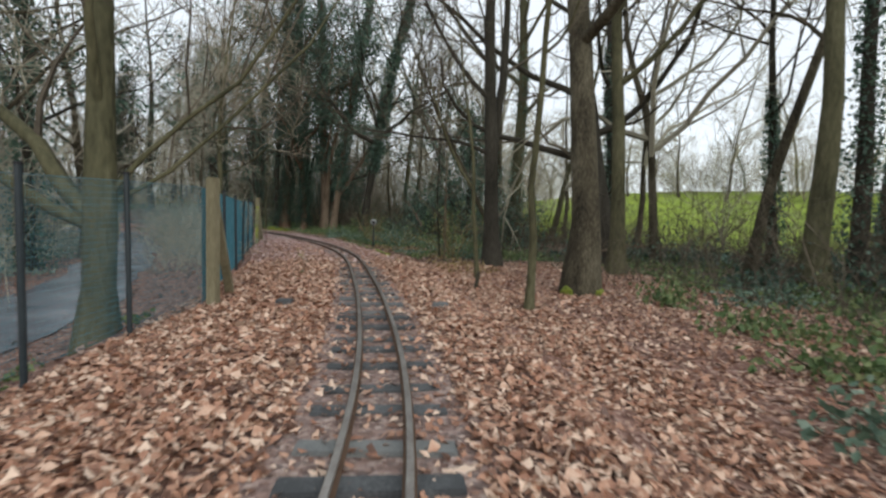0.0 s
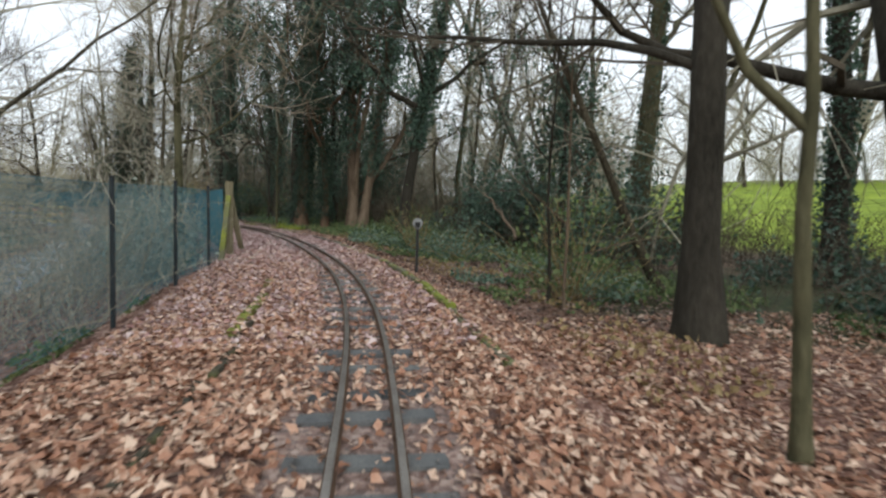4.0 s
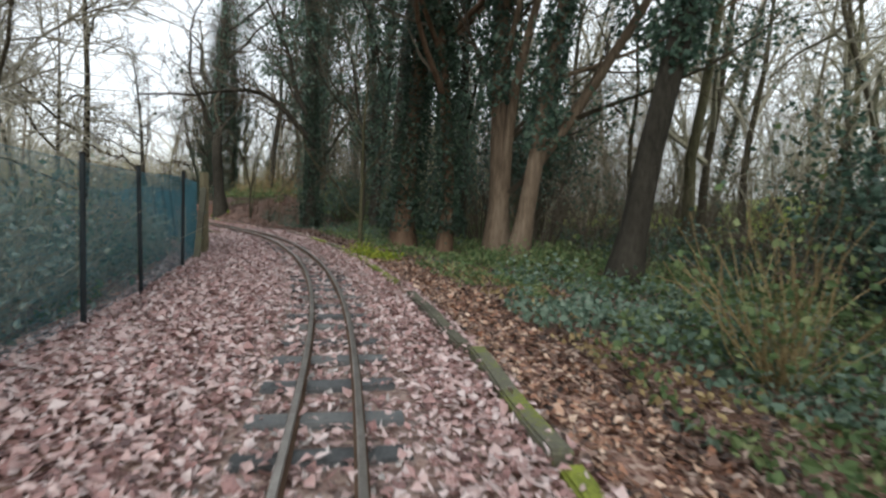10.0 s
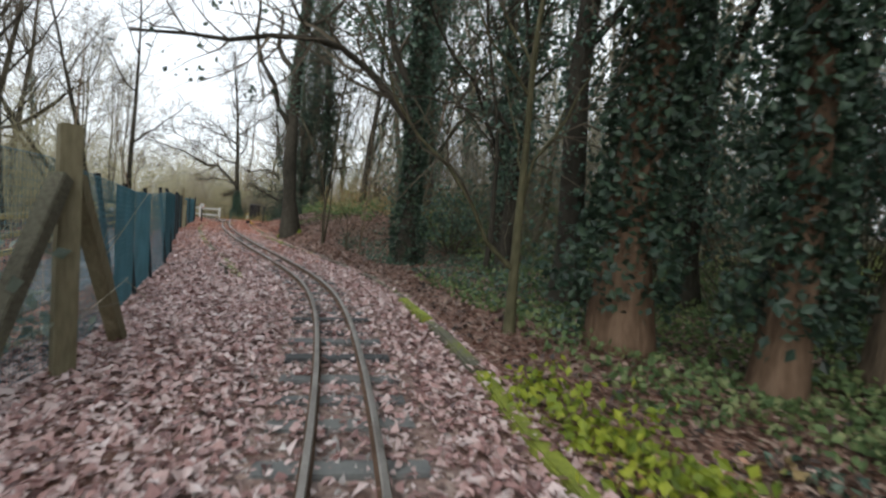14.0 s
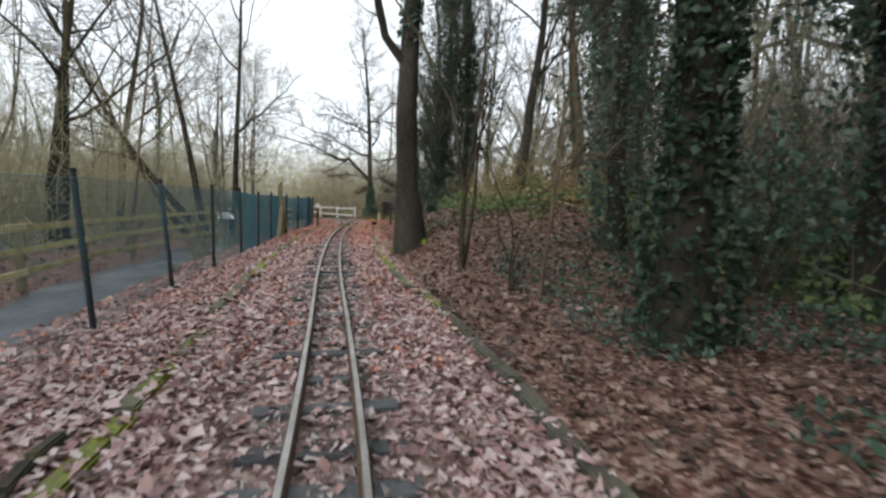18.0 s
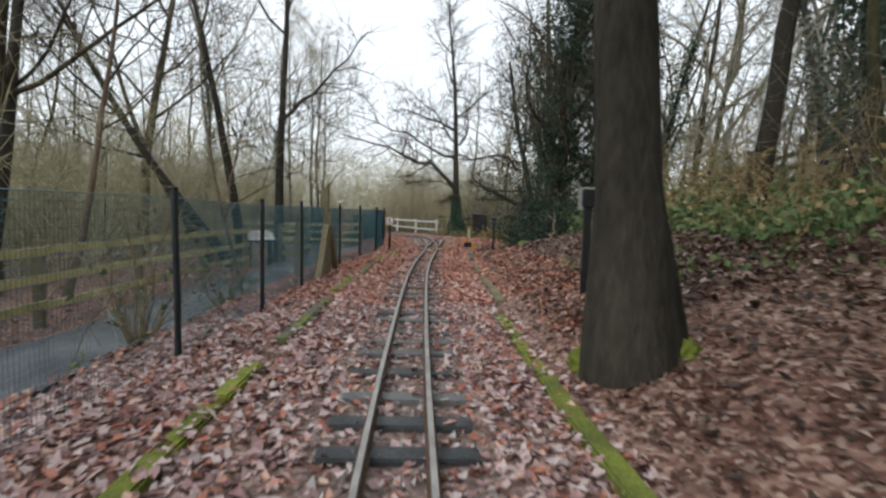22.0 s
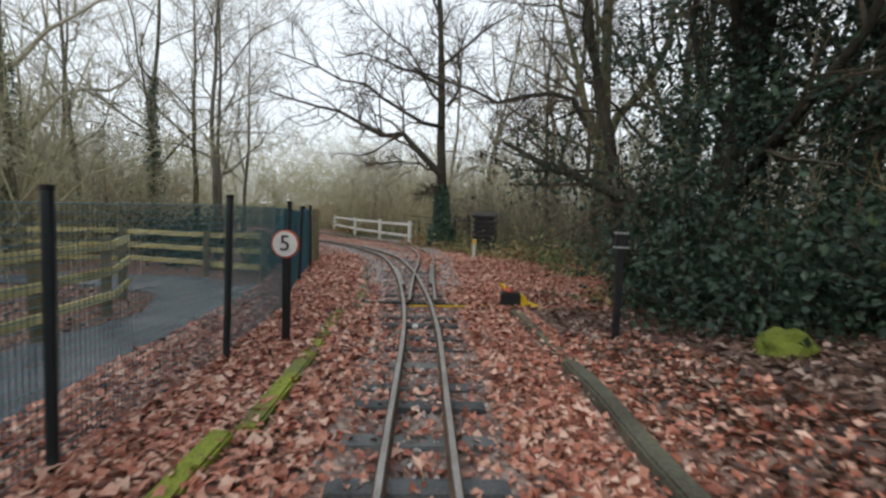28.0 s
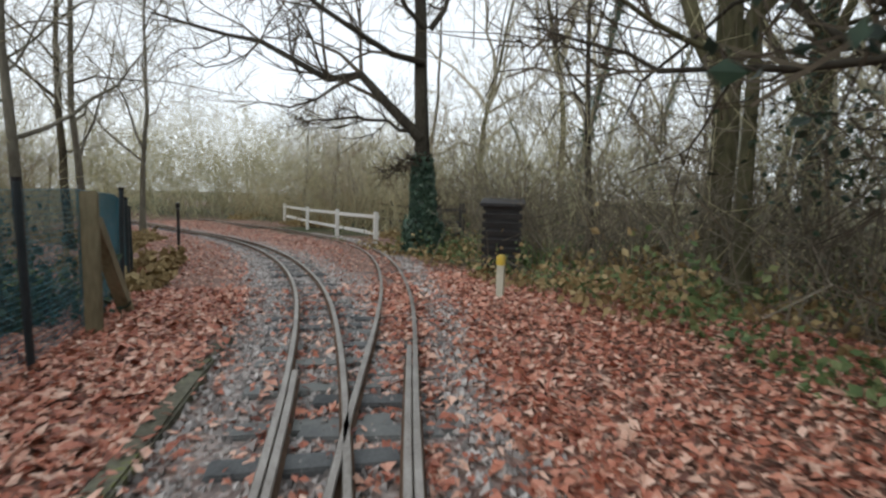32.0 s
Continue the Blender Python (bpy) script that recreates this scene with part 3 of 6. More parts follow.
def ground_material():
    m = bpy.data.materials.new("woodland_floor")
    m.use_nodes = True
    n, l = m.node_tree.nodes, m.node_tree.links
    b = n["Principled BSDF"]
    b.inputs["Roughness"].default_value, b.inputs["Specular IOR Level"].default_value = 0.85, 0.25
    tc = n.new("ShaderNodeTexCoord")
    def ramp_of(kind, scale, stops, detail=5):
        if kind == "cells":
            t = n.new("ShaderNodeTexVoronoi")
            t.inputs["Scale"].default_value = scale
            l.new(tc.outputs["Object"], t.inputs["Vector"])
            sep = n.new("ShaderNodeSeparateColor")
            l.new(t.outputs["Color"], sep.inputs[0])
            out = sep.outputs[0]
        else:
            t = n.new("ShaderNodeTexNoise")
            t.inputs["Scale"].default_value, t.inputs["Detail"].default_value = scale, detail
            l.new(tc.outputs["Object"], t.inputs["Vector"])
            out = t.outputs[0]
        r = n.new("ShaderNodeValToRGB")
        while len(r.color_ramp.elements) < len(stops):
            r.color_ramp.elements.new(0.5)
        for e, (p, c) in zip(r.color_ramp.elements, stops):
            e.position, e.color = p, (*c, 1)
        l.new(out, r.inputs[0])
        return r.outputs[0]
    litter = ramp_of("cells", 36, [(0.0, (0.07, 0.033, 0.024)), (0.4, (0.18, 0.09, 0.066)), (0.75, (0.30, 0.18, 0.14)), (1.0, (0.44, 0.32, 0.26))])
    grass = ramp_of("noise", 0.6, [(0.3, (0.12, 0.18, 0.015)), (0.7, (0.26, 0.34, 0.03))])
    under = ramp_of("noise", 9, [(0.3, (0.018, 0.026, 0.010)), (0.55, (0.045, 0.060, 0.022)), (0.75, (0.10, 0.085, 0.04))])
    stone = ramp_of("cells", 40, [(0.0, (0.13, 0.115, 0.105)), (0.5, (0.30, 0.26, 0.245)), (1.0, (0.52, 0.48, 0.45))])
    at = n.new("ShaderNodeAttribute")
    at.attribute_name = "zone"
    sep = n.new("ShaderNodeSeparateColor")
    l.new(at.outputs["Color"], sep.inputs[0])
    col = litter
    for w, other in ((sep.outputs[2], stone), (sep.outputs[1], under), (sep.outputs[0], grass)):
        mx = n.new("ShaderNodeMixRGB")
        l.new(w, mx.inputs[0])
        l.new(col, mx.inputs[1])
        l.new(other, mx.inputs[2])
        col = mx.outputs[0]
    l.new(col, b.inputs["Base Color"])
    t = n.new("ShaderNodeTexNoise")
    t.inputs["Scale"].default_value, t.inputs["Detail"].default_value = 18, 6
    l.new(tc.outputs["Object"], t.inputs["Vector"])
    bu = n.new("ShaderNodeBump")
    bu.inputs["Strength"].default_value, bu.inputs["Distance"].default_value = 0.7, 0.03
    l.new(t.outputs[0], bu.inputs["Height"])
    l.new(bu.outputs[0], b.inputs["Normal"])
    return m

ground_me.materials[0] = ground_material()
tagged(new("ground", ground_me), "woodland floor of brown fallen leaves and undergrowth, green field beyond", "ground", kind="structure")

PATH_LINE = spline([(0.3, -6), (-1.2, 0.5), (-2.7, 4), (-4.6, 6.9), (-6.9, 10), (-9.5, 13.3), (-12.3, 16.3), (-14.6, 18.9), (-17.6, 20.7), (-21.55, 22.35), (-25.7, 24.15), (-28.55, 25.8), (-30.35, 26.95), (-32.0, 27.75), (-33.7, 27.7), (-35.1, 26.4), (-36.2, 23), (-37.5, 16)], soft=0.6)
def ribbon(name, line, width, dz, material, across=5):
    line = line[::4]
    t = np.gradient(line, axis=0)
    t /= np.linalg.norm(t, axis=1, keepdims=True)
    nr = np.stack([t[:, 1], -t[:, 0]], 1)
    w = np.linspace(-width / 2, width / 2, across)
    k = np.arange(len(line))
    wide = 1 + 0.3 * np.exp(-((line[:, 0] + 30.5) / 2.6) ** 2) * (line[:, 1] > 20)
    edge = 0.08 * np.sin(k * 0.5) + 0.06 * np.sin(k * 1.13 + 1)
    v = np.stack([line + nr * (c * wide + (edge * np.sign(c) if abs(c) > width * 0.4 else 0))[:, None] for c in w], 1).reshape(-1, 2)
    z = lie(v) + dz - np.tile(0.02 * (np.abs(w) > width * 0.4), len(line))
    k = np.arange(len(line) * across).reshape(len(line), across)
    return quick_mesh(name, np.c_[v, z], np.stack([k[:-1, :-1], k[1:, :-1], k[1:, 1:], k[:-1, 1:]], -1).reshape(-1, 4)[:, ::-1], material, True)

tagged(new("footpath", ribbon("footpath", PATH_LINE, 1.35, 0.035, M["asphalt"])), "wet grey asphalt footpath beyond the mesh fence", "path", kind="structure")

# ---- track ----
def rail_line(line, side, z, head=True):
    t = np.gradient(line, axis=0)
    t /= np.linalg.norm(t, axis=1, keepdims=True)
    return line + np.stack([t[:, 1], -t[:, 0]], 1) * side

PROFILE_HEAD = [(-0.015, -0.013), (-0.015, -0.003), (-0.011, 0.0), (0.011, 0.0), (0.015, -0.003), (0.015, -0.013)]
PROFILE_WEB = [(-0.026, -0.052), (-0.026, -0.046), (-0.005, -0.038), (-0.005, -0.012), (0.005, -0.012), (0.005, -0.038), (0.026, -0.046), (0.026, -0.052)]

def extrude(name, line, profile, material):
    line = np.asarray(line)
    t = np.gradient(line, axis=0)
    t /= np.linalg.norm(t, axis=1, keepdims=True)
    nrm = np.stack([t[:, 1], -t[:, 0]], 1)
    z = fall(line[:, 0], line[:, 1])
    pr = np.array(profile)
    v = np.concatenate([(line[:, None, :] + nrm[:, None, :] * pr[None, :, :1]), np.broadcast_to(pr[None, :, 1:] + z[:, None, None], (len(line), len(pr), 1))], -1).reshape(-1, 3)
    k = np.arange(len(line) * len(pr)).reshape(len(line), len(pr))
    nx = np.roll(k, -1, axis=1)
    return quick_mesh(name, v, np.stack([k[:-1], nx[:-1], nx[1:], k[1:]], -1).reshape(-1, 4), material)

GAUGE = 0.27
def lay_track(name, line, label, spacing=0.37, skip=0.0):
    ob = empty(name, (0, 0, 0), label, "railway track")
    for side in (-GAUGE / 2, GAUGE / 2):
        rl = rail_line(line, side, 0)[::3]
        r = child("rail", extrude("rail", rl, PROFILE_HEAD, M["rail"]), ob, "narrow steel rail with a worn top")
        child("rail_foot", extrude("rail_foot", rl, PROFILE_WEB, M["rail_web"]), r, "rusty brown web and foot")
    rng = random.Random(5)
    bm = box(0.66, 0.12, 0.06, (0, 0, -0.083), 0.008)
    me = bpy.data.meshes.new("sleeper")
    bm.to_mesh(me)
    bm.free()
    me.materials.append(M["sleeper"])
    d = np.r_[0, np.cumsum(np.linalg.norm(np.diff(line, axis=0), axis=1))]
    u = skip
    while u < d[-1] - 0.3:
        k = int(np.searchsorted(d, u))
        t = line[min(k + 1, len(line) - 1)] - line[k - 1 if k else 0]
        child("sleeper", me, ob, "", pose(line[k][0], line[k][1], float(fall(*line[k])) + rng.uniform(-0.014, 0.006), 0, 0, math.degrees(math.atan2(t[1], t[0])) - 90 + rng.uniform(-2.5, 2.5)))
        u += spacing * rng.uniform(0.9, 1.1)
    return ob

lay_track("railway_track", MAIN[40:], "narrow-gauge miniature railway track with steel rails on grey sleepers")
fork_at = int(np.argmin(((LOOP - (-29.7, 29.5)) ** 2).sum(1)))
lay_track("loop_track", LOOP[fork_at:], "second narrow-gauge track leaving at the points", skip=2.2)

# ---- mesh fence ----
POSTS = [(0.4, 0.4), (0.12, 1.62), (-0.02, 2.58), (-0.2, 3.75), (-1.22, 5.63), (-2.0, 7.13), (-2.81, 8.63), (-3.75, 10.36), (-4.52, 11.88), (-5.2, 13.12), (-6.25, 14.3), (-7.43, 15.47), (-8.37, 16.46), (-9.6, 17.75), (-10.72, 18.8), (-11.95, 19.5), (-13.2, 20.07), (-14.36, 20.65), (-15.2, 21.15), (-16.6, 21.8), (-18.23, 22.46), (-19.62, 23.1), (-21.13, 23.78), (-22.69, 24.45), (-23.95, 25.05), (-25.05, 25.55), (-26.25, 26.1), (-27.33, 26.77), (-28.5, 27.48), (-30.02, 28.18), (-31.95, 28.77), (-33.3, 29.28), (-34.0, 29.48), (-35.4, 29.68), (-37.0, 29.74), (-38.6, 29.8)]
WOODEN = {3, 9, 14, 25, 32}
def fence_height(i):
    return float(np.interp(i, [0, 13, 15, 20, 30], [1.24, 1.24, 1.1, 1.08, 0.96]))

def make_fence():
    ob = empty("mesh_fence", on(*POSTS[0]), "green wire mesh fence on slim dark posts beside the track", "fence")
    o = Vector(ob.location)
    rng = random.Random(3)
    for i, (x, y) in enumerate(POSTS):
        z, h = float(lie((x, y))[0]), fence_height(i)
        if i in WOODEN:
            continue
        lx, ly = rng.uniform(-0.025, 0.025) - (0.07 if 14 < i < 21 else 0), rng.uniform(-0.025, 0.025) - (0.11 if 14 < i < 21 else 0)
        bm = rod((-lx * 0.15, -ly * 0.15, -0.2), (lx, ly, h + 0.03), 0.021, 8)
        p = part("post", bm, M["post_dark"], ob, "", Matrix.Translation(Vector((x, y, z)) - o))
        part("cap", rod((lx, ly, h + 0.025), (lx, ly, h + 0.045), 0.024, 8), M["black"], p)
    for i in range(len(POSTS) - 1):
        a = Vector((*POSTS[i], float(lie(POSTS[i])[0])))
        b = Vector((*POSTS[i + 1], float(lie(POSTS[i + 1])[0])))
        ha, hb = fence_height(i), fence_height(i + 1)
        lines = []
        wire = 0.0019 if i < 22 else 0.0025
        n = int((b - a).length / 0.026)
        side = np.array((b - a).cross(Vector((0, 0, 1))).normalized()) * 0.03
        for k in range(1, n):
            f = k / n
            g = np.array(a.lerp(b, f)) - side
            lines.append((np.array([g + (0, 0, 0.03), g + (0, 0, (ha + (hb - ha) * f) - 0.02)]), np.full(2, wire)))
        for k in range(27):
            f = 0.03 + k / 26 * 0.95
            lines.append((np.array([np.array(a) - side + (0, 0, ha * f), np.array(b) - side + (0, 0, hb * f)]), np.full(2, wire * 0.85 if k < 26 else 0.003)))
        v, fc = tubes(lines, 3)
        child("mesh_panel", quick_mesh("mesh_panel", v - np.array(o), fc, M["wire"]), ob, "fine green welded wire")
make_fence()

def strainer(i, struts, tall):
    """A stout wooden straining post with slanting props."""
    x, y = POSTS[i]
    x, y = x + 0.06, y + 0.05
    ob = empty("fence_strainer", on(x, y), "weathered green-stained wooden straining post with slanting props at the fence", "fence post", "straining posts")
    bm = box(0.10, 0.10, tall + 0.25, (0, 0, tall / 2 - 0.12), 0.008)
    part("post", bm, M["wood"], ob)
    for dx, dy, mossy in struts:
        d = Vector((dx, dy, 0))
        foot, head = Vector((dx, dy, float(lie((x + dx, y + dy))[0]) - ob.location.z - 0.06)), Vector((dx * 0.08, dy * 0.08, tall * 0.8))
        turn = (head - foot).to_track_quat("Z", "Y").to_matrix().to_4x4()
        part("prop", box(0.085, 0.085, (head - foot).length, (foot + head) / 2, 0.006, turn), M["moss_wood" if mossy else "wood"], ob)
strainer(3, [(-0.35, 0.85, False)], 1.3)
strainer(9, [(0.40, -0.75, True), (-0.25, 0.7, False)], 1.35)
strainer(14, [(0.5, -0.5, True), (-0.55, 0.45, False)], 1.3)
strainer(25, [(0.52, -0.25, False), (-0.5, 0.27, False)], 0.92)
strainer(32, [(-0.6, 0.2, False)], 0.92)

def stub_post(x, y, h, label, w=0.11, chamfer=0.0):
    ob = empty("timber_post", on(x, y), label, "post")
    bm = box(w, w, h + 0.25, (0, 0, h / 2 - 0.125), 0.008)
    for v in bm.verts:
        if v.co.z > h - 0.03:
            v.co.z += chamfer * v.co.x / w
    part("post", bm, M["wood"], ob)
    ob.rotation_euler = (0, 0, radians(65))
stub_post(-25.15, 25.22, 0.78, "square grey timber post beside the footpath")
stub_post(-25.22, 25.62, 1.3, "tall weathered timber post with a slanting top at the fence", 0.1, 0.12)

# ---- edging timbers along the track ----
MOSSY_RIGHT = ((18.5, 20.5), (22.4, 25.2), (28.4, 31.9), (33.6, 35.2), (42.6, 44.8))
MOSSY_LEFT = ((17, 20.5), (40.6, 44), (46.2, 48.2), (49.8, 51.2), (52.0, 53.9))
def edging(name, runs, label):
    ob = empty(name, (0, 0, 0), label, "edging")
    rng = random.Random(79 + len(runs))
    for u0, u1, side in runs:
        u = u0
        while u < u1 - 0.5:
            length = min(rng.uniform(1.3, 1.9), u1 - u)
            p, q = off(u, side + rng.uniform(-0.02, 0.02)), off(u + length - 0.04, side + rng.uniform(-0.02, 0.02))
            c = (p + q) / 2
            z = float(fall(*c)) - 0.068 + rng.uniform(-0.022, 0.008) + (0.012 if side < 0 else 0.02 if u < 44 else 0.042 if u < 50.5 else 0.018)
            d = q - p
            bm = box(0.10, float(np.linalg.norm(d)), 0.10, (0, 0, 0), 0.012)
            bmesh.ops.subdivide_edges(bm, edges=[e for e in bm.edges if e.calc_length() > 1], cuts=5)
            for v in bm.verts:
                v.co.x += 0.008 * math.sin(v.co.y * 3 + u)
                v.co.z += 0.006 * math.sin(v.co.y * 5 + u * 2)
            mid = u + length / 2
            kind = "moss_beam" if any(a < mid < b for a, b in (MOSSY_RIGHT if side > 0 else MOSSY_LEFT)) else "timber_pale" if side > 0 and 45.5 < mid < 50.5 else "moss_wood"
            part("timber", bm, M[kind], ob, "bright yellow-green moss over the timber" if kind == "moss_beam" else "", pose(c[0], c[1], z, 0, rng.uniform(-4, 4), math.degrees(math.atan2(d[1], d[0])) - 90))
            u += length + (rng.uniform(0.3, 0.9) if rng.random() < 0.2 else 0.02)
    return ob
edging("edging_right", [(16.5, 26, 0.88), (26, 34.5, 0.83), (34.5, 40.5, 0.93), (40.5, 46, 0.83), (46, 54, 0.93)], "mossy weathered timber edging half buried in leaves")
edging("edging_left", [(17.3, 20.2, -0.95), (36.0, 39.4, -0.82), (39.6, 43.9, -0.89), (44.4, 48.2, -0.9), (48.2, 51.2, -0.84), (51.2, 53.8, -0.74), (54.0, 58, -0.58)], "mossy grey timber edging half buried in leaves")
for x, y, a in ((2.17, 4.12, 10), (0.66, 3.78, 12)):
    b = empty("timber_block", on(x, y, -0.02), "dark wet end of a cross timber in the leaves", "timber", "timber ends")
    part("block", box(0.16, 0.11, 0.12, (0, 0, 0.02), 0.01), M["sleeper"], b, "", pose(0, 0, 0, 0, 0, a))

def peg_row(u0, u1, side, gap, h, seed):
    """A row of low mossy pegs and board ends standing out of the leaves."""
    g = random.Random(seed)
    ob = empty("peg_row", on(*off(u0, side)), "row of low dark mossy pegs standing out of the leaves", "edging", "peg rows")
    o = Vector(ob.location)
    u = u0
    while u < u1:
        p = off(u, side + g.uniform(-0.03, 0.03))
        hh = h * g.uniform(0.5, 1.1)
        part("peg", box(0.05, gap * 0.8, hh + 0.1, (0, 0, hh / 2 - 0.05), 0.008), M["peg"], ob, "", Matrix.Translation(Vector(on(*p)) - o) @ pose(0, 0, 0, g.uniform(-5, 5), g.uniform(-6, 6), g.uniform(-6, 6) + math.degrees(math.atan2(*(TAN[np.searchsorted(ALONG, u)][::-1]))) - 90))
        u += gap
peg_row(36.2, 37.4, -0.95, 0.22, 0.05, 4)
peg_row(15.0, 17.9, -0.88, 0.25, 0.045, 5)
st = empty("timber_stake", on(*off(14.46, 1.67)), "short dark wooden stake leaning in the leaves", "stake")
part("stake", box(0.05, 0.05, 0.36, (0, 0, 0.1), 0.008), M["peg"], st, "", pose(0, 0, 0, 6, 8, 20))

# ---- marker posts, signs, point lever ----
def marker(x, y, h, label, disc=True):
    ob = empty("marker_post", on(x, y), label, "marker post", "marker posts")
    part("post", box(0.048, 0.048, h + 0.2, (0, 0, h / 2 - 0.1), 0.006), M["black"], ob)
    part("head", box(0.085, 0.07, 0.12, (0, 0, h + 0.02), 0.012), M["black"], ob)
    for dz in (-0.03, 0.075):
        part("band", box(0.095, 0.08, 0.012, (0, 0, h + dz), 0.003), M["grey_plate"], ob, "pale metal band")
    if disc:
        bm = bmesh.new()
        bmesh.ops.create_cone(bm, cap_ends=True, segments=28, radius1=0.088, radius2=0.088, depth=0.012, matrix=pose(0, 0.055, h + 0.045, 90, 0, 0))
        bmesh.ops.bevel(bm, geom=[e for e in bm.edges if len(e.link_faces) == 2 and e.calc_face_angle() > 1], offset=0.003, segments=2, affect="EDGES")
        part("disc", bm, M["grey_plate"], ob, "back of a round grey sign plate")
    return ob
marker(-1.58, 13.39, 0.80, "short black post with the back of a round grey sign").rotation_euler = (0, 0, radians(20))
marker(-27.75, 30.12, 0.74, "short black lineside post at the foot of the ivy", False).rotation_euler = (0, 0, radians(60))
marker(-40.9, 30.6, 0.85, "short black lineside post near the fence", False)

def box_sign(x, y):
    ob = empty("lineside_box_sign", on(x, y), "black lineside post carrying a square dark box in a pale frame", "sign")
    gz = ob.location.z
    h = 1.12 - gz
    part("post", box(0.06, 0.06, h + 0.2, (0, 0, h / 2 - 0.1), 0.006), M["black"], ob)
    part("plate", box(0.15, 0.012, 0.19, (0, 0.036, h - 0.06), 0.004), M["grey_plate"], ob, "pale square plate")
    part("housing", box(0.10, 0.06, 0.15, (0, -0.02, h - 0.06), 0.008), M["black"], ob)
    ob.rotation_euler = (0, 0, radians(62))
box_sign(-20.90, 26.88)

def speed_sign(x, y):
    ob = empty("speed_sign", on(x, y), "round white 5 speed limit sign with red rim on black post", "sign")
    part("post", box(0.05, 0.045, 0.84, (0, 0.03, 0.2), 0.005), M["black"], ob)
    z = 0.70
    def disc(r, d, yy, k=40):
        bm = bmesh.new()
        bmesh.ops.create_cone(bm, cap_ends=True, segments=k, radius1=r, radius2=r, depth=d, matrix=pose(0, yy, z, 90, 0, 0))
        return bm
    part("rim", disc(0.098, 0.010, 0.0), M["red"], ob, "orange-red rim")
    part("face", disc(0.087, 0.006, -0.006), M["white"], ob, "white sign face")
    cu = bpy.data.curves.new("numeral", "FONT")
    cu.body, cu.size, cu.align_x, cu.align_y, cu.extrude = "5", 0.155, "CENTER", "CENTER", 0.002
    cu.materials.append(M["black"])
    t = new("numeral", cu)
    t.parent = ob
    t.matrix_basis = pose(0, -0.012, z, 90, 0, 0)
    tagged(t, "black numeral")
    ob.rotation_euler = (0, 0, radians(57))
speed_sign(-28.7, 27.88)

def white_post(x, y):
    ob = empty("trackside_post", on(x, y), "small cream post with a yellow cap beside the track", "marker post")
    part("post", box(0.07, 0.07, 0.42, (0, 0, 0.12), 0.008), M["cream"], ob)
    part("cap", box(0.08, 0.08, 0.11, (0, 0, 0.36), 0.014), M["cap"], ob, "mossy yellow cap")
    ob.rotation_euler = (0, 0, radians(40))
white_post(-33.7, 32.7)

def lever():
    """The weighted hand lever of the points, with its rods to the switch blades."""
    o = Vector((-29.25, 30.28, -0.06))
    ob = empty("point_lever", o, "yellow and black hand point lever beside the switch", "lever")
    t = Vector((-0.885, 0.465, 0))
    r = Vector((0.465, 0.885, 0))
    rot = Matrix((r, t, Vector((0, 0, 1)))).transposed().to_4x4()
    part("base", box(0.62, 0.16, 0.035, (-0.05, 0, 0.0), 0.006, None), M["black"], ob, "", rot)
    part("weight_box", box(0.19, 0.16, 0.20, (-0.02, -0.03, 0.075), 0.015), M["black"], ob, "black iron weight box", rot)
    part("lever_arm", rod((0.05, 0, 0.09), (0.38, -0.12, 0.0), 0.026, 10, 0.018), M["yellow"], ob, "yellow handle", rot)
    part("pivot", rod((0.09, -0.07, 0.09), (0.09, 0.07, 0.09), 0.06, 16), M["yellow"], ob, "yellow pivot", rot)
    part("horn", rod((-0.03, 0.03, 0.18), (-0.12, 0.06, 0.25), 0.026, 10, 0.012), M["yellow"], ob, "yellow tip of the lever", rot)
    part("collar", rod((-0.04, 0.0, 0.165), (-0.01, 0.0, 0.2), 0.05, 14), M["red"], ob, "red collar", rot)
    part("rod", rod((-0.1, -0.03, 0.02), (-1.05, -0.03, 0.0), 0.011, 8), M["yellow"], ob, "yellow pull rod", rot)
    part("tie_bar", box(1.25, 0.05, 0.02, (-0.95, 0.05, 0.012), 0.004), M["black"], ob, "black tie bar under the rails", rot)
    part("tie_plate", box(0.2, 0.12, 0.03, (-1.55, 0.04, 0.02), 0.006), M["sleeper"], ob, "", rot)
lever()

def switch():
    """Blades, check rails and timbers of the points."""
    ob = empty("points", (0, 0, 0), "check rails and switch blades of the turnout", "railway points")
    for line, side in ((MAIN, -GAUGE / 2 + 0.035), (LOOP, GAUGE / 2 - 0.035)):
        rl = rail_line(line, side, 0)
        k = [i for i in range(len(rl)) if (rl[i][0] < -30.7) and (rl[i][0] > -32.6)][::3]
        rr = child("check_rail", extrude("check_rail", rl[k], PROFILE_HEAD, M["rail"]), ob)
        child("check_rail_foot", extrude("check_rail_foot", rl[k], PROFILE_WEB, M["rail_web"]), rr)
switch()

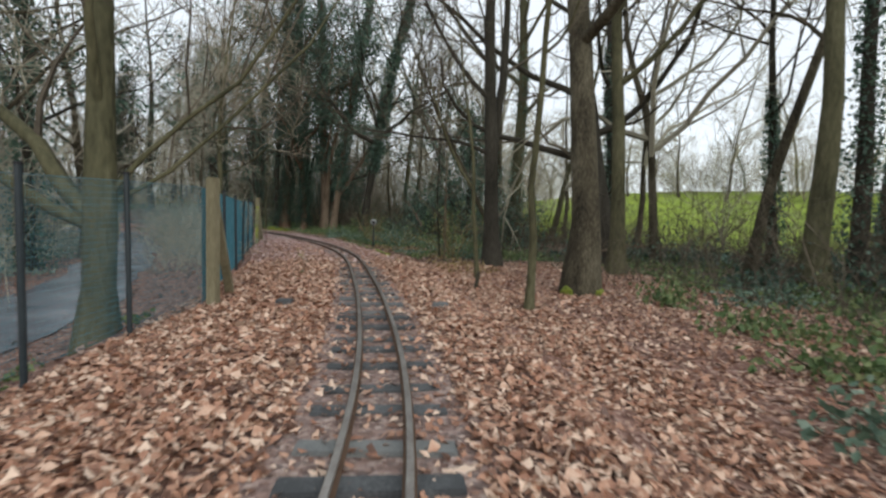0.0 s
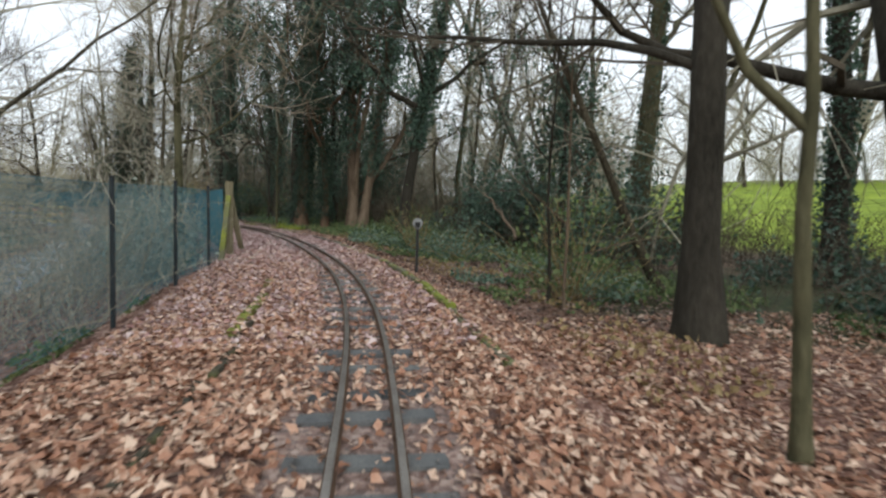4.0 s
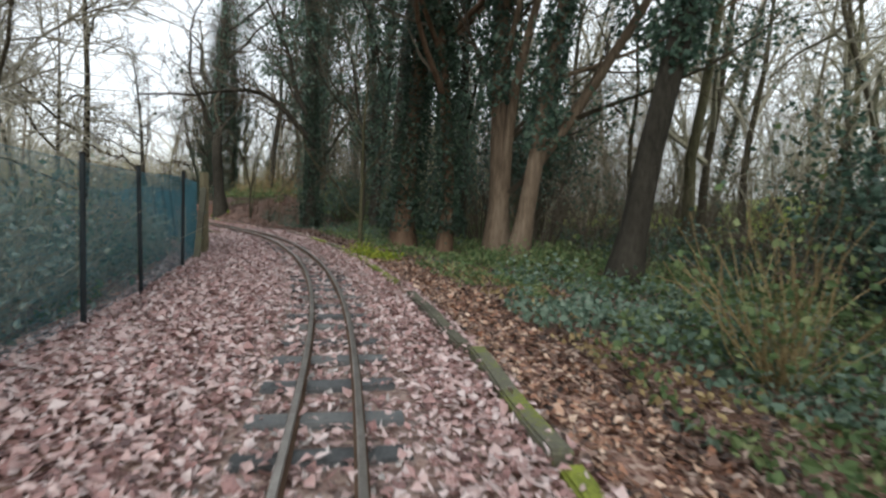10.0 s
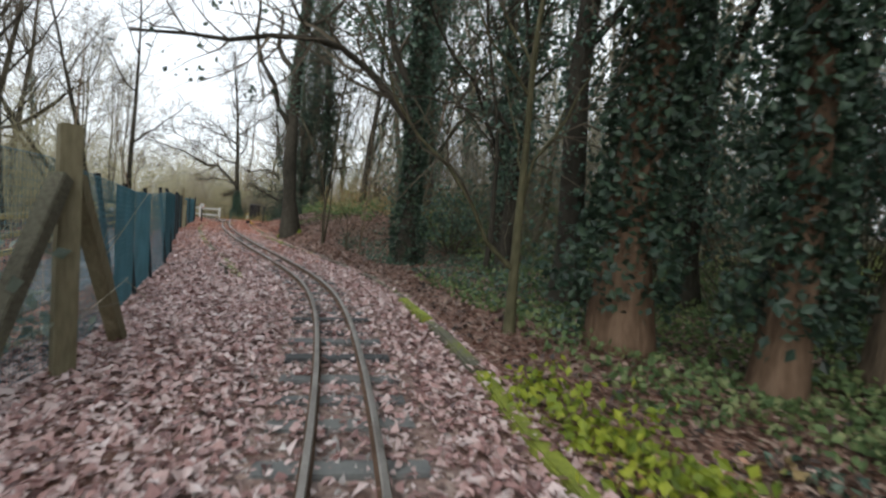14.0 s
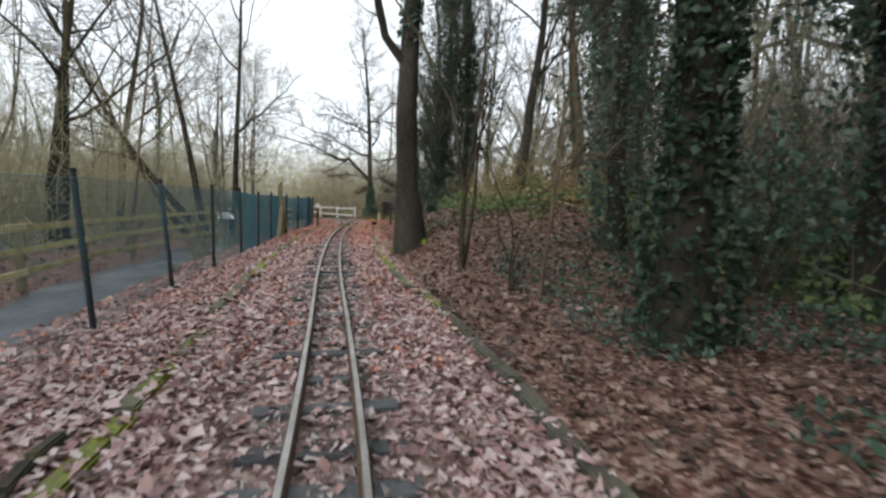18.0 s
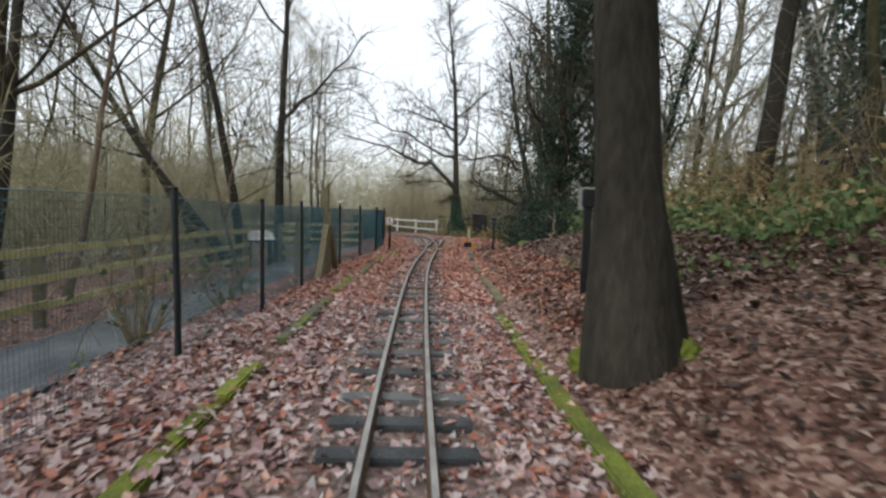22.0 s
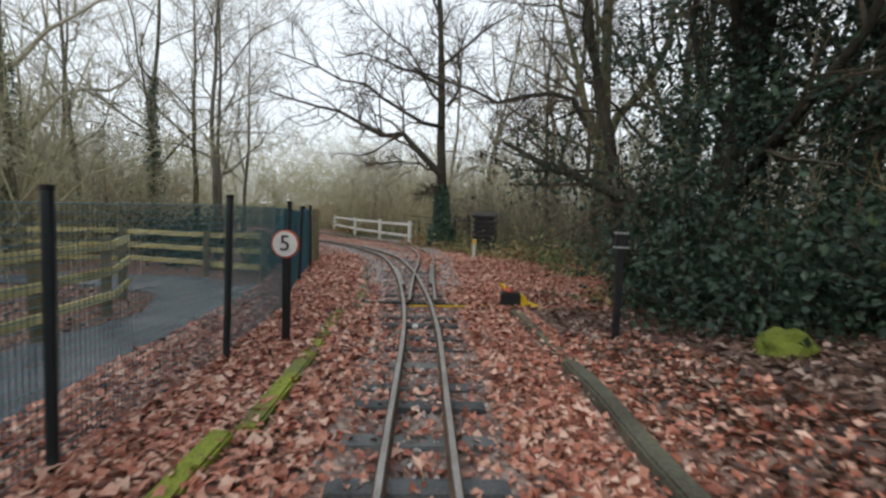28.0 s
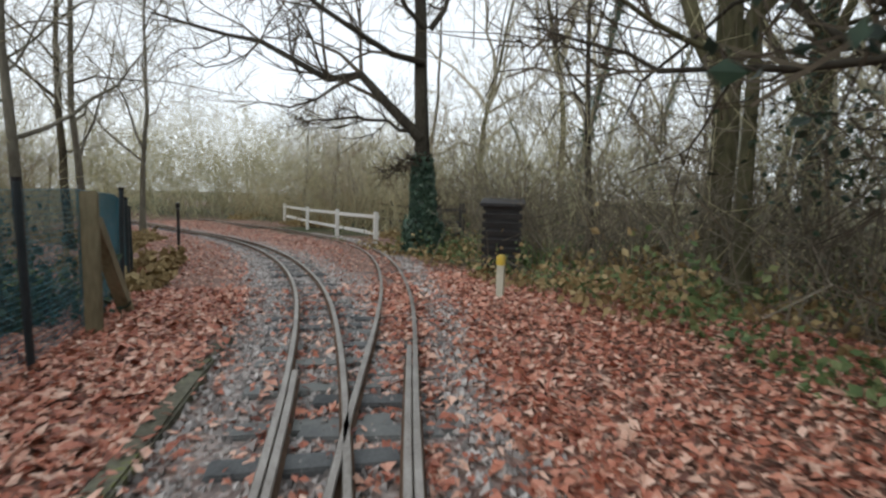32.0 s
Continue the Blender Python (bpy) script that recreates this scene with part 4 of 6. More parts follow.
# ---- white fence, shed and house in the distance ----
def rail_fence(name, line, label, material, rails, post_h, gap=1.8, r=0.05, group="", flat=0.09, thick=0.04):
    line = np.array(line, float)
    d = np.r_[0, np.cumsum(np.linalg.norm(np.diff(line, axis=0), axis=1))]
    us = np.linspace(0, d[-1], max(2, round(d[-1] / gap) + 1))
    pts = np.stack([np.interp(us, d, line[:, 0]), np.interp(us, d, line[:, 1])], 1)
    z = lie(pts)
    ob = empty(name, (pts[0][0], pts[0][1], z[0]), label, "fence", group)
    o = Vector(ob.location)
    rng = random.Random(len(pts))
    for i, (p, zz) in enumerate(zip(pts, z)):
        part("post", box(r * 2, r * 2, post_h + 0.3, (0, 0, post_h / 2 - 0.15), 0.008), M["wood"] if material == M["wood_rail"] else material, ob, "", Matrix.Translation(Vector((p[0], p[1], zz)) - o))
    for i in range(len(pts) - 1):
        for h in rails:
            a, b = Vector((*pts[i], z[i] + h + rng.uniform(-0.012, 0.012))), Vector((*pts[i + 1], z[i + 1] + h + rng.uniform(-0.012, 0.012)))
            dd = b - a
            side = Vector((dd.y, -dd.x, 0)).normalized() * (r + thick / 2)
            part("rail", box(thick, dd.length + 0.04, flat, (0, 0, 0), 0.006), material, ob, "", Matrix.Translation((a + b) / 2 + side - o) @ dd.to_track_quat("Y", "Z").to_matrix().to_4x4())
    return ob
rail_fence("post_and_rail_fence", [(-13.2, 16.6), (-16.7, 19.25), (-19.3, 20.45), (-22.0, 21.45), (-26.0, 23.3), (-28.8, 24.75)], "weathered brown three-rail wooden fence along the footpath", M["wood_rail"], (0.25, 0.53, 0.82), 0.92, group="wooden fences")
rail_fence("post_and_rail_fence", [(-29.85, 25.6), (-30.75, 26.1), (-31.9, 26.6), (-33.1, 26.7)], "weathered brown three-rail wooden fence curving with the footpath", M["wood_rail"], (0.25, 0.53, 0.82), 0.92, gap=1.3, group="wooden fences")
rail_fence("post_and_rail_fence", [(-33.3, 28.55), (-34.9, 28.1), (-36.4, 26.9), (-37.6, 24.8)], "weathered brown three-rail wooden fence at the bend of the footpath", M["wood_rail"], (0.22, 0.48, 0.74), 0.82, group="wooden fences")
rail_fence("white_rail_fence", [(-41.6, 35.05), (-46.4, 35.5), (-52.5, 35.7)], "white-painted two-rail timber fence beyond the track", M["white"], (0.3, 0.72), 0.85, gap=3.6)
rail_fence("dark_far_fence", [(-39.5, 36.2), (-46, 38.5), (-54, 39.5), (-62, 38.5)], "dark wooden fence at the edge of the far thicket", M["shed"], (0.3, 0.6, 0.9), 1.05, gap=2.2)

rail_fence("dark_bank_fence", [tuple(off(u, 7.0)) for u in (47, 51, 55, 59)], "dark wooden fence up on the overgrown bank", M["shed"], (0.2, 0.45, 0.7, 0.95), 1.25, gap=1.7)

def info_board():
    ob = empty("information_board", on(-29.5, 25.1), "slanted white information board on a dark wooden stand beside the footpath", "information board")
    for dx in (-0.22, 0.22):
        part("leg", box(0.08, 0.08, 0.62, (dx, 0.0, 0.25), 0.006), M["black"], ob)
    tilt = pose(0, 0, 0.66, 26, 0, 0)
    part("tray", box(0.66, 0.46, 0.035, (0, 0, 0), 0.006), M["black"], ob, "", tilt)
    pan = part("panel", box(0.60, 0.40, 0.012, (0, 0, 0.022), 0.002), M["white"], ob, "glossy white panel", tilt)
    for k, (yy, w) in enumerate(((0.13, 0.3), (0.06, 0.48), (0.02, 0.46), (-0.02, 0.48), (-0.06, 0.44), (-0.12, 0.35))):
        part("print", box(w, 0.014, 0.002, (-0.27 + w / 2, yy, 0.030)), M["grey_plate"], pan)
    ob.rotation_euler = (0, 0, radians(100))
info_board()

def slatted_cabinet():
    """A dark slatted cabinet under the trees, with a pitched lid."""
    ob = empty("slatted_cabinet", on(-35.62, 34.25), "dark weathered slatted wooden cabinet under the trees", "cabinet")
    part("body", box(0.46, 0.46, 0.98, (0, 0, 0.47), 0.01), M["black"], ob)
    for k in range(8):
        part("slat", box(0.54, 0.03, 0.075, (0, -0.245, 0.12 + k * 0.115), 0.006, pose(0, 0, 0, 24)), M["shed"], ob)
        part("slat", box(0.03, 0.54, 0.075, (0.245, 0, 0.12 + k * 0.115), 0.006, pose(0, 0, 0, 0, 24)), M["shed"], ob)
    part("lid", box(0.62, 0.62, 0.05, (0, 0, 1.0), 0.012, pose(0, 0, 0, 7, 0, 0)), M["shed"], ob)
    ob.rotation_euler = (0, 0, radians(50))
slatted_cabinet()

def house():
    x, y = -33.0, 62.0
    ob = empty("house", on(x, y, -0.2), "low pale-roofed brick building beyond the trees", "house")
    part("wall", box(8, 7, 3.2, (0, 0, 1.6), 0.03), M["brick"], ob)
    bm = bmesh.new()
    v = [bm.verts.new(p) for p in ((-4.3, -3.9, 3.1), (4.3, -3.9, 3.1), (4.3, 0, 4.7), (-4.3, 0, 4.7), (-4.3, 3.9, 3.1), (4.3, 3.9, 3.1))]
    for q in ((0, 1, 2, 3), (3, 2, 5, 4), (0, 3, 4), (1, 5, 2), (0, 4, 5, 1)):
        bm.faces.new([v[i] for i in q])
    part("roof", bm, M["roof"], ob, "pale grey roof")
    for k in range(2):
        w = part("window", box(1.2, 0.1, 1.3, (-1.8 + k * 3.6, -3.52, 1.7), 0.01), M["white"], ob)
        part("pane", box(1.05, 0.04, 1.15, (-1.8 + k * 3.6, -3.58, 1.7)), M["post_dark"], w)
    ob.rotation_euler = (0, 0, radians(25))
house()

def palisade():
    line = np.array([(-7.5, 46.5), (-14.0, 45.2), (-20.5, 43.2)])
    d = np.r_[0, np.cumsum(np.linalg.norm(np.diff(line, axis=0), axis=1))]
    us = np.arange(0, d[-1], 0.16)
    pts = np.stack([np.interp(us, d, line[:, 0]), np.interp(us, d, line[:, 1])], 1)
    z = lie(pts)
    ob = empty("palisade_fence", (pts[0][0], pts[0][1], z[0]), "pale grey-green steel palisade fence beyond the trees", "fence")
    o = Vector(ob.location)
    me = bpy.data.meshes.new("pale")
    bm = box(0.065, 0.02, 1.9, (0, 0, 0.95), 0.006)
    bm.to_mesh(me)
    bm.free()
    me.materials.append(M["grey_plate"])
    for p, zz in zip(pts, z):
        child("pale", me, ob, "", Matrix.Translation(Vector((p[0], p[1], zz)) - o))
    for i in range(2):
        for h in (0.35, 1.5):
            a, b = Vector((*line[i], float(lie(line[i])[0]) + h)), Vector((*line[i + 1], float(lie(line[i + 1])[0]) + h))
            part("rail", rod(a - o, b - o, 0.022, 6), M["grey_plate"], ob)
palisade()

def fallen_branch(pts, r, label, bark="bark_pale"):
    g = np.random.default_rng(9)
    p = np.array(pts, float)
    ob = empty("fallen_branch", p[0], label, "branch")
    p = p - p[0]
    d = np.linspace(0, len(p) - 1, 12)
    q = np.stack([np.interp(d, np.arange(len(p)), p[:, c]) for c in range(3)], 1) + g.normal(0, 0.02, (12, 3))
    v, f = tubes([(q, np.linspace(r, r * 0.3, 12))], 8)
    child("stem", quick_mesh("stem", v, f, M[bark], True), ob)
    for k in (4, 7, 9):
        v, f = tubes([shoot(g, q[k], side_way(g, (q[k + 1] - q[k]) / np.linalg.norm(q[k + 1] - q[k]), 0.7), 0.5, r * 0.4, 0.004, 5, 0.15, 0.05)], 6)
        child("twig", quick_mesh("twig", v, f, M[bark], True), ob)
fallen_branch([(-24.6, 29.35, float(lie((-24.6, 29.35))[0]) + 0.02), (-25.1, 29.8, 0.55), (-25.7, 30.3, 0.95)], 0.03, "pale dead branch propped in the undergrowth on the bank")
fallen_branch([(0.35, 11.25, 0.62), (0.0, 11.9, 0.9), (-0.35, 12.6, 1.25)], 0.022, "pale dead branch reaching out of the brambles")
fallen_branch([(3.6, 10.3, float(lie((3.6, 10.3))[0]) + 0.03), (4.5, 10.0, 0.25), (5.4, 9.8, 0.45)], 0.03, "pale fallen branch on the leafy ground")
for a, b, za, zb, r in (((52.6, 4.6), (53.4, 6.3), 0.3, 0.75, 0.11), ((51.6, 5.4), (51.2, 6.0), 0.75, 0.25, 0.05), ((52.9, 4.9), (54.2, 6.6), 0.12, 0.55, 0.09)):
    p, q = on(*off(*a)), on(*off(*b))
    fallen_branch([(p[0], p[1], p[2] + za), ((p[0] + q[0]) / 2, (p[1] + q[1]) / 2, (p[2] + q[2] + za + zb) / 2 + 0.06), (q[0], q[1], q[2] + zb)], r, "dark rotten trunk lying in the brambles on the bank", "bark_dark")
fallen_branch([(-29.79, 30.97, float(lie((-29.79, 30.97))[0]) + 0.02), (-29.7, 31.1, float(lie((-29.7, 31.1))[0]) + 0.03), (-29.6, 31.22, float(lie((-29.6, 31.22))[0]) + 0.03)], 0.012, "short pale stick lying on the leaves")
stone = empty("white_stone", (-28.85, 28.98, -0.055), "small white painted stone between the rails", "stone")
bmx = bmesh.new()
bmesh.ops.create_icosphere(bmx, subdivisions=2, radius=0.028)
part("stone", bmx, M["white"], stone)

# ---- trees near the track ----
def across(*pts):
    """Turning points of a bough: metres to the right as seen along the track, height, metres away."""
    return [(0.54 * a - 0.84 * (c[0] if c else 0), 0.84 * a + 0.54 * (c[0] if c else 0), z) for a, z, *c in pts]
def plant(x, y, seed, h, r, **kw):
    kw.setdefault("counts", (10, 7, 6))
    kw.setdefault("wob", 0.1)
    return tree(on(x, y), seed, h, r, **kw)
plant(-0.5, 2.75, 1, 9, 0.15, bark="bark_green", label="spreading tree with low boughs by the fence", first=0.45, counts=(8, 6, 5),
      limbs=[(1.15, (0.95, 0.65, 0.62), 5.0, 0.024), (1.2, (0.5, 0.25, 0.9), 4.2, 0.028), (1.05, (-1, 0.35, 0.5), 4.0, 0.09), (1.0, (-0.7, -0.3, 0.25), 3.0, 0.06), (1.9, (0.1, -0.5, 0.9), 3.5, 0.05)])
plant(3.76, 6.8, 2, 15, 0.225, label="stout straight oak trunk with a mossy foot", first=0.22, counts=(12, 6, 6), spread=1.15, reach=0.36, sides=16, lean=(0.03, -0.01))
plant(3.03, 5.16, 3, 6.5, 0.055, bark="bark_green", label="slender young tree with a green trunk", first=0.4, counts=(7, 5, 3), reach=0.3, lean=(-0.05, 0.0))
plant(2.2, 10.2, 4, 13, 0.18, bark="bark_dark", label="dark double-stemmed tree among fallen leaves", first=0.25, counts=(10, 6, 5), reach=0.38, limbs=[(1.9, (0.0, 0.12, 1), 9, 0.11), (2.4, (-0.9, 0.2, 0.5), 4, 0.05)], lean=(-0.04, 0.02), wob=0.06)
plant(2.15, 7.85, 5, 5.5, 0.045, bark="bark_green", label="thin sapling with a long arching side limb", limbs=[(1.55, (-0.85, 0.1, 0.75), 3.2, 0.03)], first=0.4, counts=(6, 4, 3), reach=0.35, lean=(-0.06, 0.0))
plant(4.9, 11.5, 6, 12, 0.27, bark="bark_dark", label="crooked dark tree leaning towards the track", lean=(-0.22, 0.02), wob=0.12, first=0.3, limbs=[(2.6, (-0.9, -0.2, 0.25), 5, 0.11), (3.2, (0.8, 0.2, 0.6), 5, 0.1)])
plant(4.75, 10.0, 7, 13, 0.17, bark="bark_green", label="grey-green trunk among fallen leaves", first=0.3)
plant(0.75, 11.6, 8, 5.5, 0.024, bark="bark_dark", label="thin dark sapling among brambles", first=0.3, counts=(8, 5, 3), reach=0.35, lean=(0.06, 0))
plant(0.95, 11.2, 9, 4.5, 0.022, bark="bark_pale", label="pale crooked sapling with arching stems", first=0.15, counts=(9, 5, 3), reach=0.5, up=-0.03, wob=0.14)
plant(2.3, 17.2, 10, 14, 0.26, bark="bark_green", ivy=1200, ivy_to=0.5, ivy_out=0.12, label="tall tree partly clad in ivy", first=0.3, lean=(0.06, 0))
plant(5.3, 15.2, 11, 13, 0.2, ivy_out=0.2, ivy_to=0.5, ivy=3000, label="dark ivy-dressed tree at the edge of the field", first=0.3, bark="bark_dark")
plant(0.6, 17.6, 12, 4.6, 0.12, bark="bark_dark", ivy=2500, ivy_to=1.0, ivy_out=0.9, label="dark evergreen ivy-smothered tree", first=0.2, ivy_from=2.0, ivy_limbs=2600, leaf=0.11, limb_puff=0.4)
plant(-4.43, 20.6, 13, 12, 0.2, trunk_leaf=0.09, bark="bark_dark", ivy=8000, ivy_to=0.95, ivy_out=0.35, ivy_from=3.0, label="dark leaning ivy-clad tree", lean=(0.07, 0.02), first=0.32, bend=0.035, limbs=[(4.0, (-0.6, -0.6, 0.3), 4.5, 0.1), (4.4, (0.9, 0.3, 0.6), 4.5, 0.1)], ivy_limbs=6500, leaf=0.1, clear_to=3.6, limb_puff=0.5)
plant(-7.15, 22.75, 14, 13, 0.23, limbs=[(0.1, (0.06, -0.03, 1), 8, 0.15), (0.1, (-0.04, -0.06, 1), 8, 0.12)], wob=0.035, trunk_leaf=0.09, bark="bark_pale", ivy=8000, ivy_to=0.95, ivy_out=0.4, ivy_from=2.8, label="fluted pale-barked trunk with ivy above", sides=16, first=0.22, ivy_limbs=11000, leaf=0.1, clear_to=2.6, limb_puff=0.5)
plant(-6.45, 21.95, 15, 13, 0.17, limbs=[(1.7, (0.5, 0.25, 1), 8, 0.12)], wob=0.05, trunk_leaf=0.09, bark="bark_pale", ivy=8000, ivy_to=0.95, ivy_out=0.35, ivy_from=2.0, label="pale leaning trunk with ivy above", lean=(0.17, 0.06), sides=16, first=0.22, ivy_limbs=7500, leaf=0.1, clear_to=2.4, limb_puff=0.5)
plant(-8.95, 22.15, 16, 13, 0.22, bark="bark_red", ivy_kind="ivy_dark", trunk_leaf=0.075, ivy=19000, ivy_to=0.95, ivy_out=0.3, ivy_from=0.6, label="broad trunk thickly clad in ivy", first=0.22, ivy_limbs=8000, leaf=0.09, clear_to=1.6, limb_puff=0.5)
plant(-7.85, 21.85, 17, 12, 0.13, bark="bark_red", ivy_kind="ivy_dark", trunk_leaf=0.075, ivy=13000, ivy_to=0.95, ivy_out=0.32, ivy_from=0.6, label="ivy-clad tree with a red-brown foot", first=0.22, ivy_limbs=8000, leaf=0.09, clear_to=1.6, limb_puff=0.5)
plant(-10.4, 24.2, 18, 12, 0.2, bark="bark_dark", ivy=3500, ivy_to=0.9, ivy_out=0.8, label="ivy-clad tree in the dark wood", first=0.22, ivy_limbs=3000, leaf=0.115, limb_puff=0.5)
plant(-9.75, 21.75, 19, 4.5, 0.05, bark="bark_green", label="crooked bare shrub by the edging", first=0.12, counts=(9, 6, 4), reach=0.55, wob=0.14)
plant(-12.56, 25.4, 20, 6.5, 0.06, bark="bark_dark", label="thin crooked sapling in the wood", first=0.25, bend=0.1, counts=(8, 5, 4), wob=0.13)
plant(-14.3, 25.2, 21, 13, 0.17, bark="bark_dark", ivy=8000, ivy_to=0.8, ivy_out=0.13, ivy_from=0.3, ivy_kind="ivy_dark", label="tall ivy-clad tree with a long arching side limb", first=0.45, lean=(-0.06, -0.05),
      boughs=[(0.10, [(0.0, -0.05, 2.6), (-0.3, -0.5, 3.3), (-0.5, -1.3, 3.75), (-0.7, -2.4, 3.7), (-0.9, -3.4, 3.3), (-1.1, -4.6, 3.2)]), (0.09, [(-0.1, -0.1, 3.4), (-0.5, -0.4, 4.6), (-0.6, -1.0, 6.0), (-1.0, -1.5, 7.5)])], ivy_limbs=1500)
plant(-19.55, 26.1, 22, 14, 0.212, bark="bark_dark", label="stout straight trunk with a mossy foot beside the track", sides=16, first=0.3, limbs=[(2.9, (-0.35, -0.75, 0.55), 5, 0.08)], ivy=900, ivy_to=0.5, ivy_out=0.05, ivy_from=3)
plant(-30.16, 25.6, 23, 10, 0.12, bark="bark_dark", label="dark forked tree beside the footpath", first=0.5, bend=0.02, counts=(7, 6, 5), boughs=[(0.055, across((0.0, 3.3), (0.5, 3.8), (1.2, 4.3), (2.2, 5.2, -0.3)))])
plant(-31.86, 24.95, 24, 10, 0.14, bark="bark_dark", label="dark tree leaning beside the footpath", lean=(-0.1, -0.14), first=0.45, bend=0.03, counts=(7, 6, 5))
plant(-25.3, 22.3, 25, 7, 0.055, bark="bark_pale", label="pale thin birch leaning over the fence", lean=(-0.35, 0.18), first=0.35, counts=(8, 5, 4))
plant(-26.5, 21.2, 26, 10, 0.14, bark="bark_dark", label="dark tree leaning over the footpath", lean=(-0.45, 0.1), first=0.3)
plant(-21.2, 18.9, 27, 11, 0.17, bark="bark_dark", ivy=3500, ivy_to=0.55, ivy_out=0.18, label="ivy-clad tree beyond the footpath", first=0.35)
plant(-22.9, 19.8, 28, 9, 0.14, bark="bark_dark", ivy=3500, ivy_to=0.5, ivy_out=0.3, label="leaning ivy-clad tree beyond the footpath", lean=(0.15, 0.05), first=0.35)
plant(-24.2, 19.6, 29, 10, 0.13, bark="bark", label="bare tree beyond the footpath", first=0.3, lean=(-0.2, 0))
plant(-28.2, 20.8, 30, 10, 0.13, bark="bark", label="bare tree beyond the footpath", first=0.3, lean=(0.12, 0.05))
plant(-33.5, 22.5, 31, 11, 0.15, bark="bark", label="bare tree beyond the footpath", first=0.3)
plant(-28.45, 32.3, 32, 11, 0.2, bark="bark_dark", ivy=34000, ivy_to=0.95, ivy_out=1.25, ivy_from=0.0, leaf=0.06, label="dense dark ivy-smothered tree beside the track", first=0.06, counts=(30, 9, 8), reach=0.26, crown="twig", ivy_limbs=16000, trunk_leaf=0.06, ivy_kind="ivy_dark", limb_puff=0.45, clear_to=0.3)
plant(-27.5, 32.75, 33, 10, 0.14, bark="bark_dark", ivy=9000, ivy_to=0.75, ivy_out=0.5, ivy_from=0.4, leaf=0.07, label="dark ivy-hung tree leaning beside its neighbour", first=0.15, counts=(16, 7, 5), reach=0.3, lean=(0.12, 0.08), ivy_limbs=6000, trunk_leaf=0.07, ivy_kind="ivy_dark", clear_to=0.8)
plant(-30.32, 33.3, 34, 5.6, 0.105, bark="bark_dark", label="dark twisted tree leaning towards the track", lean=(-0.13, -0.2), wob=0.16, bend=0.1, first=0.45, counts=(8, 7, 6), tip=0.4,
      boughs=[(0.05, across((-0.75, 2.3), (-1.0, 2.75, -0.1), (-1.6, 2.8, -0.2), (-2.1, 2.5, -0.3), (-2.6, 2.75, -0.3), (-3.6, 3.2, -0.2))), (0.036, across((-0.35, 1.6), (-0.9, 1.75, 0.4), (-1.5, 1.7, 0.7), (-2.4, 2.0, 1.0)))])
plant(-38.4, 34.6, 35, 10.5, 0.19, bark="bark_dark", label="bare spreading oak with crooked boughs and an ivy-clad foot", ivy=5200, ivy_to=0.19, ivy_out=0.26, ivy_from=0.0, first=0.5, counts=(10, 9, 9), spread=1.1, reach=0.4, sides=14, lean=(-0.03, -0.05), bend=0.02, wob=0.13, up=0.04,
      boughs=[(0.115, across((-0.1, 2.2), (-0.62, 2.75), (-1.25, 3.4, 0.2), (-1.85, 3.42, 0.5), (-2.85, 3.85, 0.6), (-4.3, 4.4, 1.0), (-5.8, 4.75, 1.2))),
              (0.045, across((-0.3, 2.35), (-1.0, 2.52, -0.2), (-1.65, 2.45, -0.4), (-2.3, 2.38, -0.5))),
              (0.07, across((-0.08, 3.6), (-0.7, 3.66, -0.3), (-1.3, 3.95, -0.6), (-2.2, 4.5, -0.9), (-3.5, 4.95, -1.2), (-4.7, 5.3, -1.3))),
              (0.075, across((-0.12, 4.8), (-0.7, 5.15, 0.3), (-1.4, 5.5, 0.5), (-2.4, 5.85, 0.7), (-3.7, 6.1, 1.0))),
              (0.055, across((-0.05, 4.2), (-0.5, 4.6, -0.4), (-0.8, 5.2, -0.6), (-1.6, 5.8, -1.0), (-2.5, 6.7, -1.2))),
              (0.06, across((0.02, 4.2), (0.4, 4.6), (0.38, 5.2, 0.2), (0.3, 5.9, 0.3), (0.8, 7.2, 0.5))),
              (0.035, across((-0.1, 1.85), (-0.5, 1.7, -0.1), (-0.75, 1.45, -0.1)))])
plant(-32.6, 34.87, 36, 7.5, 0.09, bark="bark_green", label="slim tree among the undergrowth", first=0.3, bend=0.04, limbs=[(2.2, (-0.5, -0.8, 0.05), 3, 0.04)])
plant(-33.65, 36.1, 37, 12, 0.2, bark="bark_green", label="broad old trunk in the wood", first=0.4, bend=0.03, limbs=[(2.4, (-0.45, -0.5, 1), 6, 0.12), (2.6, (0.4, 0.4, 1), 6, 0.12), (3.2, (-0.2, 0.4, 1), 5, 0.09)])
plant(-21.8, 30.5, 38, 10, 0.14, bark="bark_dark", label="dark forked tree on the bank", first=0.25)
plant(-16.6, 27.4, 39, 9, 0.13, bark="bark_dark", ivy=5000, ivy_to=0.9, ivy_out=0.9, ivy_from=0.2, label="holly and ivy tangled about a dark tree", first=0.3, ivy_limbs=5000, leaf=0.11, limb_puff=0.4)

